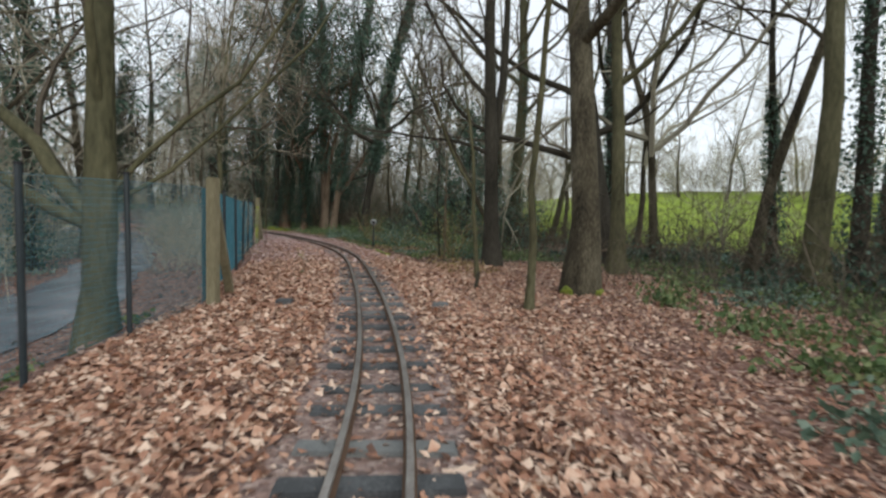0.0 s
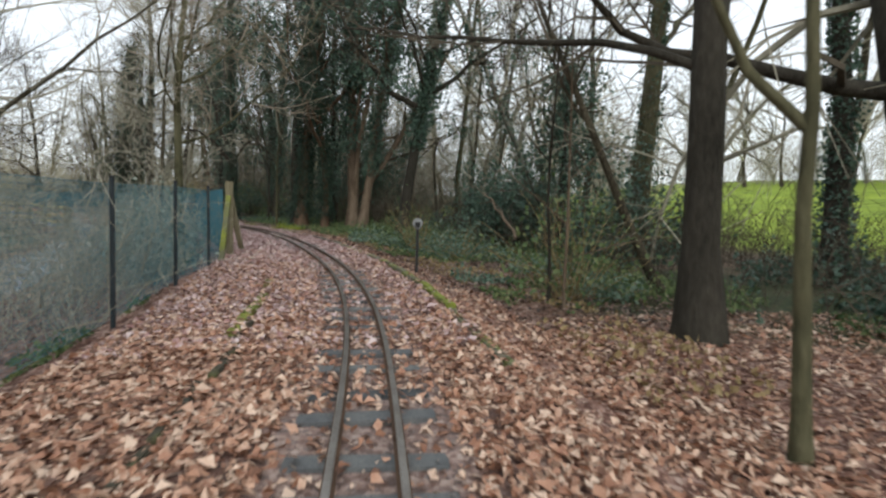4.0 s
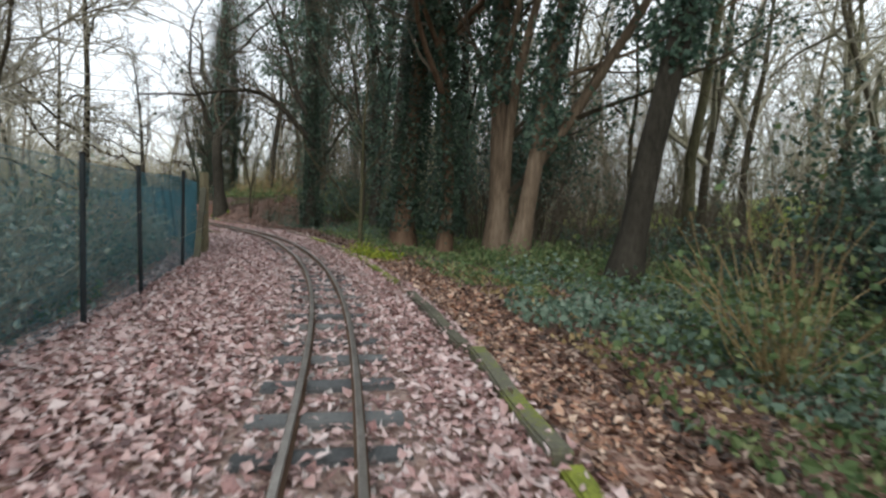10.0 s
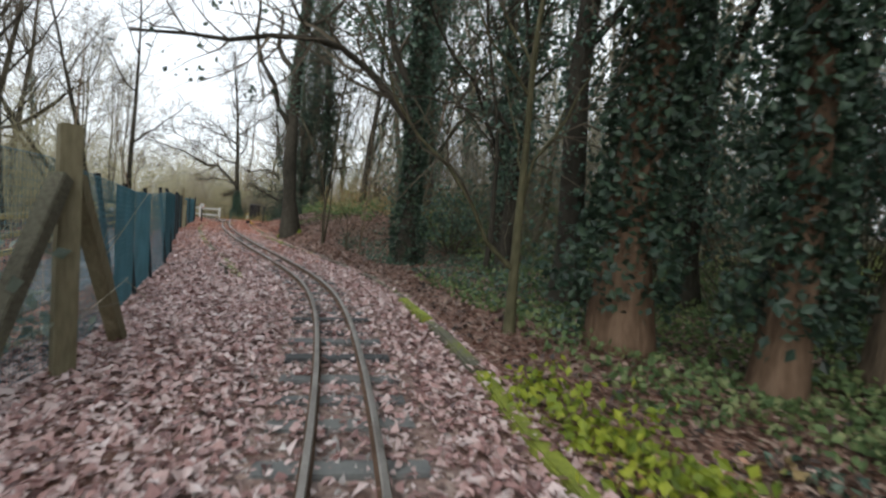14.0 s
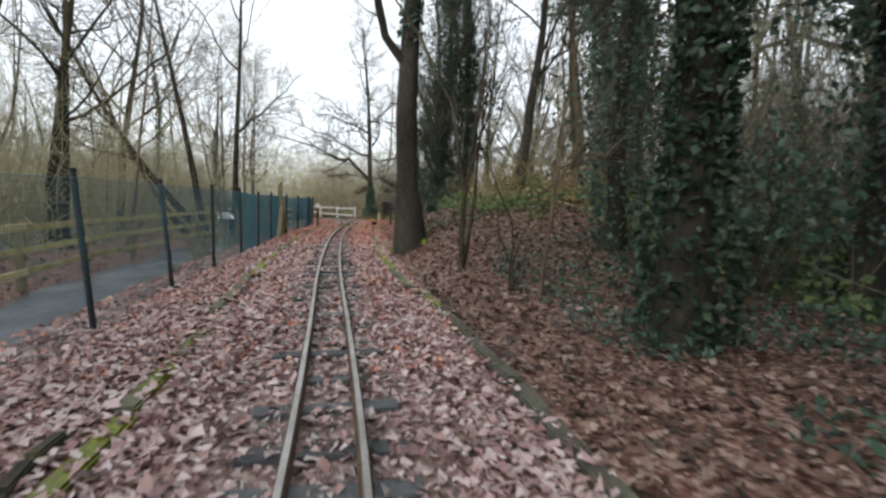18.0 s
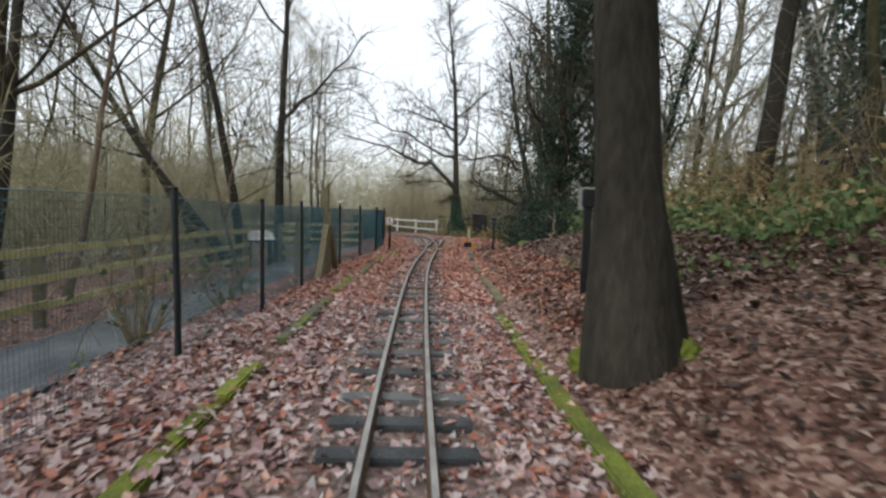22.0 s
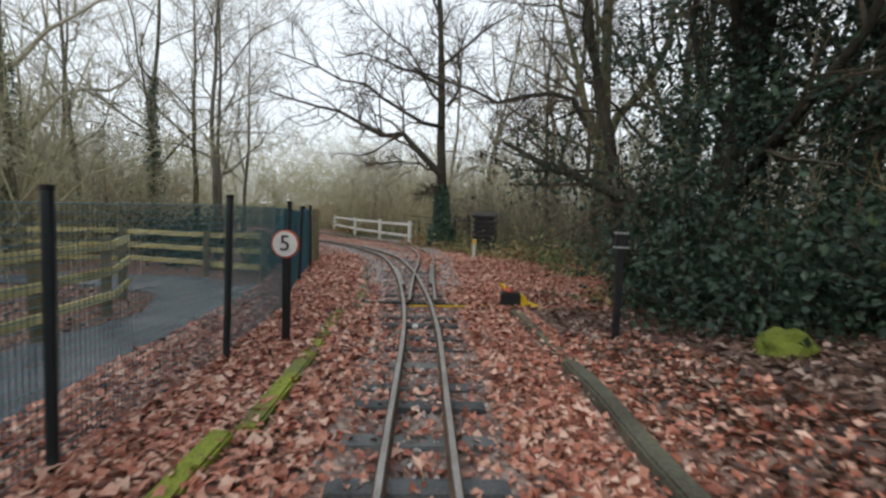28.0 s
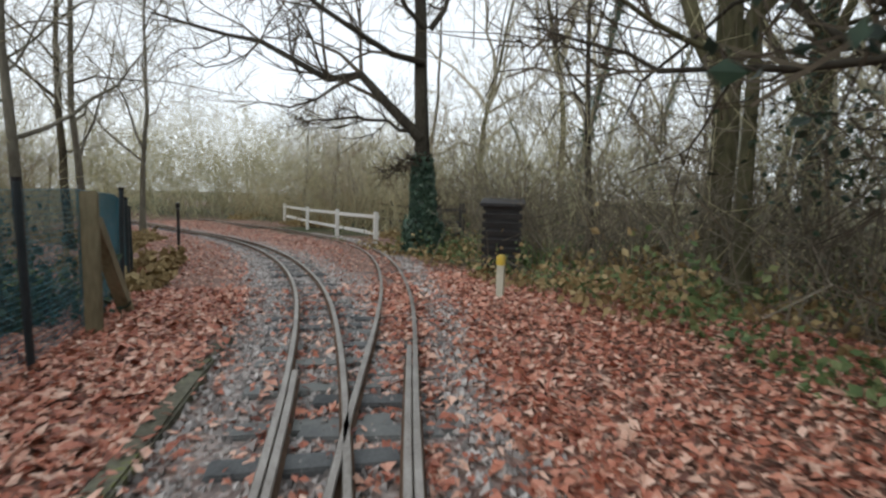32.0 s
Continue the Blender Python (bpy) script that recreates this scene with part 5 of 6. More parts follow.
plant(-9.3, 25.4, 51, 11, 0.18, bark="bark_dark", ivy=3000, ivy_to=0.9, ivy_out=0.5, ivy_from=1.0, ivy_limbs=3000, leaf=0.12, limb_puff=0.5, label="dark ivy-hung tree behind the pale trunks", first=0.2, counts=(10, 6, 3))
plant(7.5, 8.1, 54, 13, 0.19, bark="bark_green", label="tall grey-green trunk among brambles", first=0.35)
plant(7.0, 9.4, 55, 12, 0.11, bark="bark", label="slim bare trunk at the field edge", first=0.35)
plant(8.5, 8.8, 56, 12, 0.15, bark="bark_dark", ivy=2200, ivy_to=0.6, ivy_out=0.3, label="ivy-dressed tree at the field edge", first=0.35, ivy_limbs=2500, limb_puff=0.4)
plant(9.7, 10.3, 57, 12, 0.17, bark="bark", label="bare tree at the field edge", first=0.3)
plant(8.9, 13.0, 58, 11, 0.13, bark="bark_dark", ivy=1800, ivy_to=0.4, ivy_out=0.3, label="ivy-footed tree at the field edge", first=0.3)
plant(-18.3, 30.1, 59, 11, 0.17, bark="bark", ivy=5000, ivy_to=0.8, ivy_out=0.5, ivy_from=1.5, label="ivy-hung tree up on the bank", first=0.25, wob=0.14, ivy_limbs=6000, leaf=0.1, limb_puff=0.4, limbs=[(1.6, (0.5, 0.2, 0.9), 5, 0.08)])
plant(-21.0, 31.7, 61, 10, 0.09, bark="bark_green", label="pale slim trunk on the bank", first=0.35)
plant(-20.3, 30.9, 62, 10, 0.10, bark="bark_pale", label="pale slim leaning trunk on the bank", first=0.35, lean=(0.08, 0.03))
plant(-20.0, 31.7, 63, 10, 0.09, bark="bark_pale", label="pale slim trunk on the bank", first=0.35)
plant(-22.6, 34.6, 64, 11, 0.2, bark="bark_dark", ivy=7000, ivy_to=0.9, ivy_out=1.0, ivy_from=1.2, trunk_leaf=0.11, label="dark ivy-smothered tree beyond the bank", first=0.25, ivy_limbs=5000, leaf=0.11)
plant(-36.4, 37.0, 65, 8, 0.08, bark="bark_dark", label="dark slender tree with twisted boughs", first=0.25, wob=0.17, counts=(10, 7, 6))
plant(-33.9, 39.4, 66, 11, 0.15, bark="bark_green", ivy=1500, ivy_to=0.4, ivy_out=0.15, label="forking green-barked tree in the wood", first=0.25, wob=0.14, limbs=[(2.2, (-0.5, 0.1, 0.9), 6, 0.1), (2.3, (0.6, 0.2, 0.9), 6, 0.1)])
plant(-31.6, 36.4, 67, 10, 0.13, bark="bark_dark", label="dark tree reaching low boughs over the undergrowth", first=0.25, wob=0.15, limbs=[(1.9, (-0.6, -0.5, 0.15), 4, 0.06), (2.8, (-0.8, -0.5, 0.3), 4, 0.06)])
plant(-30.0, 37.4, 68, 10, 0.14, bark="bark_dark", ivy=3000, ivy_to=0.7, ivy_out=0.5, label="ivy-hung tree in the wood", first=0.25, wob=0.14)
plant(-29.3, 24.75, 69, 8.5, 0.13, bark="bark_dark", label="dark trunk leaning low over the footpath", first=0.35, lean=(-0.55, -0.85), wob=0.12)
plant(-30.5, 24.4, 70, 8, 0.11, bark="bark", label="leaning trunk beside another over the footpath", first=0.4, lean=(-0.5, -0.7), wob=0.12)
for k, (x, y, h_) in enumerate(((-39.3, 28.5, 8.5), (-43.6, 29.0, 10), (-41.8, 25.4, 9.5), (-47.0, 30.2, 9))):
    plant(x, y, 86 + k, h_, 0.09, bark="bark_grey", crown="twig_hazed", label="fine grey-twigged bare tree beyond the mesh fence", first=0.22, counts=(13, 9, 7), bend=0.05, wob=0.14)
plant(-46.5, 28.5, 72, 11, 0.12, bark="bark", crown="twig_hazed", label="fine bare tree beyond the bend", first=0.2, counts=(12, 8, 6))
plant(-41.5, 27.0, 73, 10, 0.1, bark="bark_green", crown="twig_hazed", label="fine bare tree beyond the bend", first=0.2, counts=(12, 8, 6), ivy=2000, ivy_to=0.5, ivy_out=0.3)
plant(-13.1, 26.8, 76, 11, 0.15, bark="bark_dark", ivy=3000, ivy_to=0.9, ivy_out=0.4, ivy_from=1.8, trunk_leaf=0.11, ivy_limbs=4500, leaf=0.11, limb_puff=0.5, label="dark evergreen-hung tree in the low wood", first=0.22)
plant(-8.3, 14.9, 74, 7, 0.055, bark="bark", crown="twig_hazed", label="fine pale-twigged young tree behind the fence", first=0.15, counts=(14, 9, 8), reach=0.4, wob=0.13)
plant(-10.75, 17.1, 75, 7, 0.055, bark="bark", crown="twig_hazed", label="fine pale-twigged young tree behind the fence", first=0.15, counts=(14, 9, 8), reach=0.4, wob=0.13)
plant(-6.6, 13.6, 78, 10, 0.10, bark="bark_green", crown="twig_brown", label="bare tree with dense brown twigs overhanging the track", first=0.28, counts=(13, 10, 9), reach=0.42, wob=0.13, bend=0.05,
      limbs=[(2.4, (0.9, 0.3, 0.45), 4.6, 0.03), (3.0, (0.8, -0.3, 0.6), 4.4, 0.03), (3.6, (0.7, 0.7, 0.6), 4.4, 0.03)])
plant(-6.6, 7.4, 79, 9, 0.12, bark="bark_dark", ivy=3500, ivy_to=0.7, ivy_out=0.6, ivy_limbs=3500, label="ivy-hung tree beyond the footpath", first=0.2, wob=0.13)
plant(-8.2, 10.2, 80, 9, 0.12, bark="bark", crown="twig_hazed", label="bare tangled tree beyond the footpath", first=0.2, wob=0.15, counts=(12, 8, 7))
plant(-5.2, 4.6, 81, 8, 0.10, bark="bark", crown="twig_hazed", label="bare tangled tree beyond the footpath", first=0.2, wob=0.15, counts=(12, 8, 7))
plant(-14.2, 28.1, 82, 10, 0.16, bark="bark_dark", ivy=3000, ivy_to=0.9, ivy_out=0.4, ivy_from=1.6, trunk_leaf=0.11, ivy_limbs=4500, leaf=0.11, limb_puff=0.5, label="dark evergreen-hung tree behind the ivy tree", first=0.22)
plant(-25.1, 24.5, 83, 5, 0.032, bark="bark_pale", label="pale crooked birch sapling at the mesh fence", lean=(-0.35, -0.15), wob=0.15, first=0.3, counts=(8, 5, 4), limbs=[(1.2, (-0.7, 0.5, 0.7), 2.5, 0.02)])
plant(2.44, 13.2, 84, 6.5, 0.085, bark="bark", label="grey trunk leaning towards the track", lean=(-0.5, -0.17), first=0.4, counts=(8, 6, 5), bend=0.03)
for k, (x, y, h_) in enumerate(((-8.2, 24.3, 5.0), (-6.6, 24.2, 5.0), (-7.5, 25.8, 5.4))):
    bushy(on(x, y), 400 + k, 3000, 1.15, 0.08, "ivy", "tall dark holly growing among the ivy-clad trunks", stems=46, height=h_, group="hollies", hollow=0.5)
bushy(on(-0.9, 19.0), 88, 3400, 1.3, 0.09, "ivy", "dark glossy holly bush at the field edge", stems=44, height=3.0)
bushy(on(-1.4, 21.2), 89, 3400, 1.4, 0.09, "ivy", "dark glossy holly bush at the field edge", stems=44, height=3.2)

def moss_mound(x, y, r):
    rng = np.random.default_rng(int(abs(x * 10)))
    bm = bmesh.new()
    bmesh.ops.create_icosphere(bm, subdivisions=3, radius=r)
    for v in bm.verts:
        k = 1 + 0.25 * noise.noise(v.co * 6 / max(r, 0.1)) + 0.1 * noise.noise(v.co * 20)
        v.co = Vector((v.co.x * k, v.co.y * k, v.co.z * 0.95 * k))
    ob = empty("moss_mound", on(x, y), "bright mossy root swelling at the foot of a trunk", "moss", "moss mounds")
    part("cushion", bm, M["moss"], ob)
for q in ((3.62, 6.64, 0.15), (3.96, 6.66, 0.13), (-19.80, 25.98, 0.13), (-19.36, 26.2, 0.10), (-26.6, 30.2, 0.16)):
    moss_mound(*q)

bushy(on(-17.2, 25.4), 40, 0, 0.06, 0.05, "ivy", "clump of thin upright coppice stems", stems=4, height=6.0, name="coppice", category="shrub", stem="bark", thick=0.03)
plant(-15.9, 25.35, 85, 3.6, 0.022, bark="bark_pale", label="pale forked sapling with bare twigs", first=0.3, counts=(7, 5, 3), bend=0.05, lean=(0.05, 0.1), boughs=[(0.016, across((0.0, 1.0), (0.25, 1.3), (0.55, 1.45), (0.9, 1.75)))])
bushy(on(-16.2, 25.3), 41, 0, 0.2, 0.05, "ivy", "clump of thin bare stems", stems=3, height=2.6, name="coppice", category="shrub", stem="bark", thick=0.016)
bushy(on(1.0, 12.0), 42, 700, 1.0, 0.07, "bramble", "tangle of bramble and pale stems", stems=56, height=1.6, stem="straw", thick=0.005)
bushy(on(-1.4, 15.9), 43, 900, 0.9, 0.07, "bramble_blue", "bramble tangle with straw stems", stems=56, height=1.0, stem="straw", thick=0.005)
bushy(on(-2.9, 17.4), 44, 500, 0.7, 0.06, "bramble", "dry straw-coloured thicket of stems", stems=56, height=1.5, stem="straw", thick=0.005)
for k, (u, side, n) in enumerate(((30.75, 1.22, 260), (31.15, 1.14, 260), (31.6, 1.02, 200))):
    bushy(on(*off(u, side)), 45 + 100 * k, n, 0.2, 0.055, "yellow_leaf", "low yellow-green leafy plant spilling over the edging", stems=14, height=0.09, name="leafy_plant", category="plant", group="leafy plants", flat=0.3)
bushy(on(2.0, 16.2), 47, 2600, 1.3, 0.09, "ivy", "dark green glossy holly bush", stems=40, height=2.6)
bushy(on(-0.4, 19.5), 48, 3000, 1.4, 0.09, "ivy", "dark holly bush beside the wood", stems=40, height=2.8)
bushy(on(-14.9, 27.3), 49, 1300, 1.1, 0.09, "ivy", "dark holly bush on the bank", stems=40, height=2.4)
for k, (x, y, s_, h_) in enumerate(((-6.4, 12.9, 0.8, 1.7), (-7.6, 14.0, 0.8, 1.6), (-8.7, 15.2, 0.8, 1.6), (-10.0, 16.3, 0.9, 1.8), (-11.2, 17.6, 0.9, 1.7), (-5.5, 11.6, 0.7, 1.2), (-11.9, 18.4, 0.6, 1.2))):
    bushy(on(x, y), 60 + k, 1500, s_, 0.075, "bramble_blue" if k == 3 else "bramble_pale_haze", "pale ivy and bramble thicket behind the fence, greyed with haze", stem="twig_hazed", stems=60, height=h_, group="fence thickets")
for k, (x, y, s_, h_) in enumerate(((-22.9, 23.4, 0.5, 1.5), (-24.0, 24.2, 0.4, 1.1), (-35.6, 29.0, 0.5, 0.7), (-37.3, 28.0, 1.1, 1.25), (-39.0, 27.2, 1.3, 1.4), (-34.6, 29.1, 0.4, 0.7))):
    bushy(on(x, y), 80 + k, (1900 if k in (3, 4) else 700) if k > 1 else 60, s_, 0.075, "ivy_dark" if k > 2 else "bramble", "straggling bush beside the footpath fence", stems=30, height=h_, stem="straw" if k < 2 else "twig")

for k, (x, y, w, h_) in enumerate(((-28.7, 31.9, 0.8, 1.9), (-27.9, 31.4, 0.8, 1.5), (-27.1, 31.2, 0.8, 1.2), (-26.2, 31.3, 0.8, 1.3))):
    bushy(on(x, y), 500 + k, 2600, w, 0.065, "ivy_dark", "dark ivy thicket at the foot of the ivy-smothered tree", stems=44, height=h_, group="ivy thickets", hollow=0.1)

# ---- woods round about ----
rng = np.random.default_rng(77)
KINDS = []
for k in range(10):
    h, r = rng.uniform(8, 12.5), rng.uniform(0.08, 0.15)
    kw = dict(first=0.4, counts=(5, 7, 7), reach=0.4, sides=7, wob=0.16, spread=0.9, coarse=True, split=False, crown="twig_hazed", bark=("bark", "bark_green", "bark_grey")[k % 3], up=0.03, bend=0.075)
    kw["limbs"] = [(h * rng.uniform(0.2, 0.45), (rng.normal(0, 0.4), rng.normal(0, 0.4), 1), h * rng.uniform(0.45, 0.62), r * rng.uniform(0.5, 0.7)) for _ in range(3)]
    label = "bare forked winter tree in the wood"
    if k in (2, 5):
        kw.update(ivy=1500, ivy_to=0.6, ivy_out=0.3)
        label = "ivy-clad tree in the wood"
    if k > 6:
        h, r = rng.uniform(4.5, 6.5), 0.03
        kw.update(limbs=[(0.05 + 0.05 * m, (rng.normal(0, 0.33), rng.normal(0, 0.33), 1), h * rng.uniform(0.7, 1.0), 0.026) for m in range(7)], counts=(3, 7, 6), first=0.3, crown=("twig_hazed", "twig_brown", "twig_olive_hazed")[k - 7], bark="bark_grey")
        label = "many-stemmed bare hazel in the wood"
    KINDS.append(tree((0, 0, -60), 100 + k, h, r, label=label, group="woodland trees", **kw))
taken = [Vector(o.location[:2]) for o in bpy.data.objects if o.name.startswith("tree") and o.location.z > -50]
placed = 0
def wood(n, u0, u1, s0, s1, gap, keep=None, kinds=None):
    global placed
    tries = 0
    while n and tries < 4000:
        tries += 1
        p = off(rng.uniform(u0, u1), rng.uniform(min(s0, s1), max(s0, s1)))
        u, s = beside(p)
        if not ((min(abs(s0), abs(s1)) if s0 * s1 > 0 else 0) <= abs(s[0])) or np.linalg.norm(PATH_LINE[::5] - p, axis=1).min() < 1.9 or np.linalg.norm(LOOP[::5] - p, axis=1).min() < 2.5:
            continue
        if keep and not keep(p[0], p[1]):
            continue
        if any((t - Vector(p)).length < gap for t in taken):
            continue
        taken.append(Vector(p))
        src = (kinds or KINDS)[placed % len(kinds or KINDS)]
        size = rng.uniform(0.75, 1.15)
        copy_thing(src, pose(*on(p[0], p[1], 0), rng.uniform(-7, 7), rng.uniform(-7, 7), rng.uniform(0, 360)) @ Matrix.Diagonal((size, size, size, 1)))
        placed += 1
        n -= 1
TALL, LOW = KINDS[:7], KINDS[7:]
wood(10, 4, 22, -6.5, -12, 1.7)
wood(24, 0, 40, -7, -26, 2.3)
wood(20, 40, 84, -9, -26, 3.0, lambda x, y: y < 27.5, TALL)
wood(34, 40, 84, -6.5, -20, 1.8, lambda x, y: y < 28.5, LOW)
def open_glade(x, y):
    a = math.degrees(math.atan2(y - 21.2, x + 11.0))
    return not 96 < a < 108
wood(40, 31, 46, 6.0, 22, 1.5, open_glade)
wood(24, 46, 76, 6.5, 22, 2.2, None, TALL)
wood(14, 48, 62, 6.5, 14, 1.5, None, TALL)
wood(12, 46, 56, 8.0, 18, 1.8, None, LOW)
wood(22, 56, 76, 5.0, 18, 1.6, None, LOW)
wood(18, 4, 32, 7.5, 12.5, 1.9)
wood(8, -2, 16, 11, 22, 2.0)
wood(60, 12, 40, 38, 58, 1.7)
wood(6, 62, 80, -3.2, -8, 1.7, None, LOW)
wood(12, 58, 84, -6.5, -15, 1.8, None, TALL)
wood(22, 80, 100, -16, 22, 2.5, None, LOW)
for o in KINDS:
    for c in list(o.children_recursive):
        bpy.data.objects.remove(c)
    bpy.data.objects.remove(o)

def thicket(name, n, u0, u1, s0, s1, h, material, label, seed, r=0.008, clear=1.2, twigs=4):
    """Uncountable brushwood: crooked stems with side twigs."""
    g = np.random.default_rng(seed)
    p = off(g.uniform(u0, u1, n), g.uniform(min(s0, s1), max(s0, s1), n))
    u, s = beside(p)
    lo = min(abs(s0), abs(s1)) if s0 * s1 > 0 else 0
    ok = (np.abs(s) >= lo * 0.98)
    d = np.min(np.linalg.norm(p[:, None] - PATH_LINE[None, ::8], axis=2), 1)
    d2 = np.min(np.linalg.norm(p[:, None] - LOOP[None, ::8], axis=2), 1)
    p = p[ok & (d > clear) & (d2 > 1.5)]
    z = lie(p)
    lines = []
    for q, zz in zip(p, z):
        hh = h * g.uniform(0.35, 1.15)
        a, ar = shoot(g, (q[0], q[1], zz - 0.03), (g.normal(0, 0.35), g.normal(0, 0.35), 1), hh, r, r * 0.4, 3, 0.3, 0.02)
        lines.append((a, ar))
        for _ in range(twigs):
            k = g.integers(1, 3)
            f = g.uniform(0, 1)
            b = a[k] + (a[k + 1] - a[k]) * f
            w = g.normal(0, 1, 3) + (0, 0, 0.5)
            e = b + w / np.linalg.norm(w) * hh * g.uniform(0.15, 0.4)
            lines.append((np.stack([b, e]), np.array([r * 0.6, r * 0.3])))
    v, f = tubes(lines, 3)
    tagged(new(name, quick_mesh(name, v, f, M[material])), label, "undergrowth", kind="stuff")
thicket("brushwood", 2000, 2, 46, -5.6, -16, 4.6, "twig_hazed", "tangled bare brushwood beyond the footpath", 1)
thicket("brushwood", 2300, 44, 82, -5.0, -18, 4.4, "twig_olive_hazed", "tangled tan brushwood beyond the bend", 2, 0.009, twigs=5)
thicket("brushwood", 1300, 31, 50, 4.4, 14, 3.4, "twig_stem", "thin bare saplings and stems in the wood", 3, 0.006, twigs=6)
thicket("brushwood", 2100, 54, 80, 4.0, 16, 4.2, "twig_olive_hazed", "tangled brown brushwood beside the loop", 4, 0.009)
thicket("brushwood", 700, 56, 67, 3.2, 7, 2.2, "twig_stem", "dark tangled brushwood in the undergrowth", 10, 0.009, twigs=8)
thicket("brushwood", 2000, 80, 96, -20, 26, 7.0, "twig_olive_hazed", "dense tan thicket in the distance", 5, 0.016, twigs=7)
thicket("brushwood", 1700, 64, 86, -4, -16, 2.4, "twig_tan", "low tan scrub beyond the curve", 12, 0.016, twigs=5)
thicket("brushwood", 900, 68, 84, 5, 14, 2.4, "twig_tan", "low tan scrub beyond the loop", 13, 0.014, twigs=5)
thicket("brushwood", 1100, 18, 34, -2.35, -5.0, 1.7, "twig_hazed", "pale bare twigs behind the mesh fence", 7, 0.006, 0.8)
thicket("brushwood", 160, 40, 46, -2.3, -2.9, 1.9, "twig_hazed", "pale bare twigs hanging about the mesh fence", 8, 0.006, 0.7, 8)
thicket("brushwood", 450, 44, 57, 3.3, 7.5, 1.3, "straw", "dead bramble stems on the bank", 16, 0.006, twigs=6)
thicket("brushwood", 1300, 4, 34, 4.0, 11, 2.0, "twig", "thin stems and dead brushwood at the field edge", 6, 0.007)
thicket("brushwood", 1500, 30, 60, 12, 24, 6.0, "twig_hazed", "tangled saplings deep in the wood, paled with haze in their colour", 14, 0.012, twigs=7)
thicket("brushwood", 1400, 12, 40, 44, 56, 5.5, "twig_hazed", "hazy line of scrub beyond the field", 15, 0.016, twigs=7)
thicket("brushwood", 1400, 0, 34, 8.2, 11.5, 1.3, "twig", "low brown hedge of dead stems along the field", 9, 0.010, twigs=4)

# ---- ground cover ----
def cover(name, n, u0, u1, s0, s1, size, material, label, seed, tall=0.25, patch=0.0):
    g = np.random.default_rng(seed)
    p = off(g.uniform(u0, u1, n * 2), s0 + (s1 - s0) * g.uniform(0, 1, n * 2))
    w = bumps(p[:, 0] * 0.9 + seed, p[:, 1] * 0.9)
    p = p[w > patch][:n]
    d = np.min(np.linalg.norm(p[:, None] - PATH_LINE[None, ::8], axis=2), 1)
    p = p[d > 0.85]
    z = lie(p) + 0.02 + np.abs(g.normal(0, tall, len(p))) * np.clip(0.4 + bumps(p[:, 0] * 1.7, p[:, 1] * 1.7), 0.1, 1)
    v, f = leaves(g, np.c_[p, z], size, 0.0)
    tagged(new(name, quick_mesh(name, v, f, M[material])), label, "undergrowth", kind="stuff")
cover("bramble_cover", 10000, 17.5, 32, 1.75, 5.5, 0.062, "bramble", "green bramble and ivy spreading over the ground", 11, 0.2, 0.0)
cover("bramble_cover", 7000, 18, 30, 1.7, 4.2, 0.072, "bramble_blue", "blue-green bramble leaves beside the leaves", 12, 0.2, 0.12)
cover("bramble_cover", 11000, 10, 34, 5.6, 10, 0.11, "ivy", "dark holly and ivy low along the field edge", 22, 0.5, 0.0)
cover("bramble_cover", 8000, 4, 20, 5.6, 9.5, 0.085, "bramble", "green bramble and nettle on the floor", 13, 0.14, -0.1)
for k, (u, side, w) in enumerate(((9.4, 2.7, 0.5), (10.3, 3.3, 0.6), (11.6, 3.9, 0.6), (11.0, 4.9, 0.7), (12.9, 5.2, 0.7), (14.6, 5.6, 0.7), (9.0, 4.0, 0.7), (13.2, 4.0, 0.4))):
    bushy(on(*off(u, side)), 300 + k, 330, w, 0.075, ("bramble", "bramble_blue")[k % 4 == 0], "low green bramble clump among the leaves", stems=18, height=0.22, name="bramble_clump", category="bramble", group="bramble clumps", flat=0.5)
cover("bramble_cover", 1800, 43, 55, 1.6, 4.4, 0.06, "bramble", "scattered green sprigs on the leafy bank", 27, 0.05, 0.22)
cover("bramble_cover", 8000, 23, 32, 2.3, 7, 0.065, "bramble", "fresh green bramble and nettle under the trees", 29, 0.16, -0.05)
cover("bramble_cover", 9000, 28.5, 37, 1.5, 6, 0.06, "bramble", "mixed ivy and bramble under the ivy trees", 26, 0.12, -0.2)
cover("bramble_cover", 9000, 30, 44, 1.8, 6, 0.052, "ivy", "dark ivy on the woodland floor", 14, 0.10, 0.0)
cover("bramble_cover", 22000, 43, 56, 2.9, 7.5, 0.085, "bramble", "green bramble on the bank", 15, 0.36, -0.2)
cover("bramble_cover", 13000, 30, 46, 4.0, 12, 0.11, "bramble", "green bramble over the low wood floor", 23, 0.2, -0.1)
cover("bramble_cover", 12000, 54, 68, 2.3, 7, 0.07, "bramble", "mixed green undergrowth beside the track", 16, 0.32, -0.1)
cover("bramble_cover", 9000, 5, 50, -2.15, -2.75, 0.055, "bramble", "low weeds at the foot of the fence", 17, 0.07, 0.05)
cover("bramble_cover", 12000, 6, 50, -5.0, -9, 0.08, "bramble_pale_haze", "green undergrowth beyond the footpath, paled with haze in its colour", 18, 0.18, 0.0)
cover("grass_tufts", 1800, 16, 31, 1.7, 2.8, 0.06, "straw", "dry straw and dead stalks along the brambles", 21, 0.06, 0.1)
cover("grass_tufts", 6000, 43, 57, 3.0, 6.5, 0.08, "straw", "dead tan bracken and stalks on the bank", 28, 0.4, -0.05)
cover("grass_tufts", 7000, 54, 66, 2.0, 6, 0.08, "straw", "dead tan stalks among the undergrowth", 24, 0.3, -0.1)
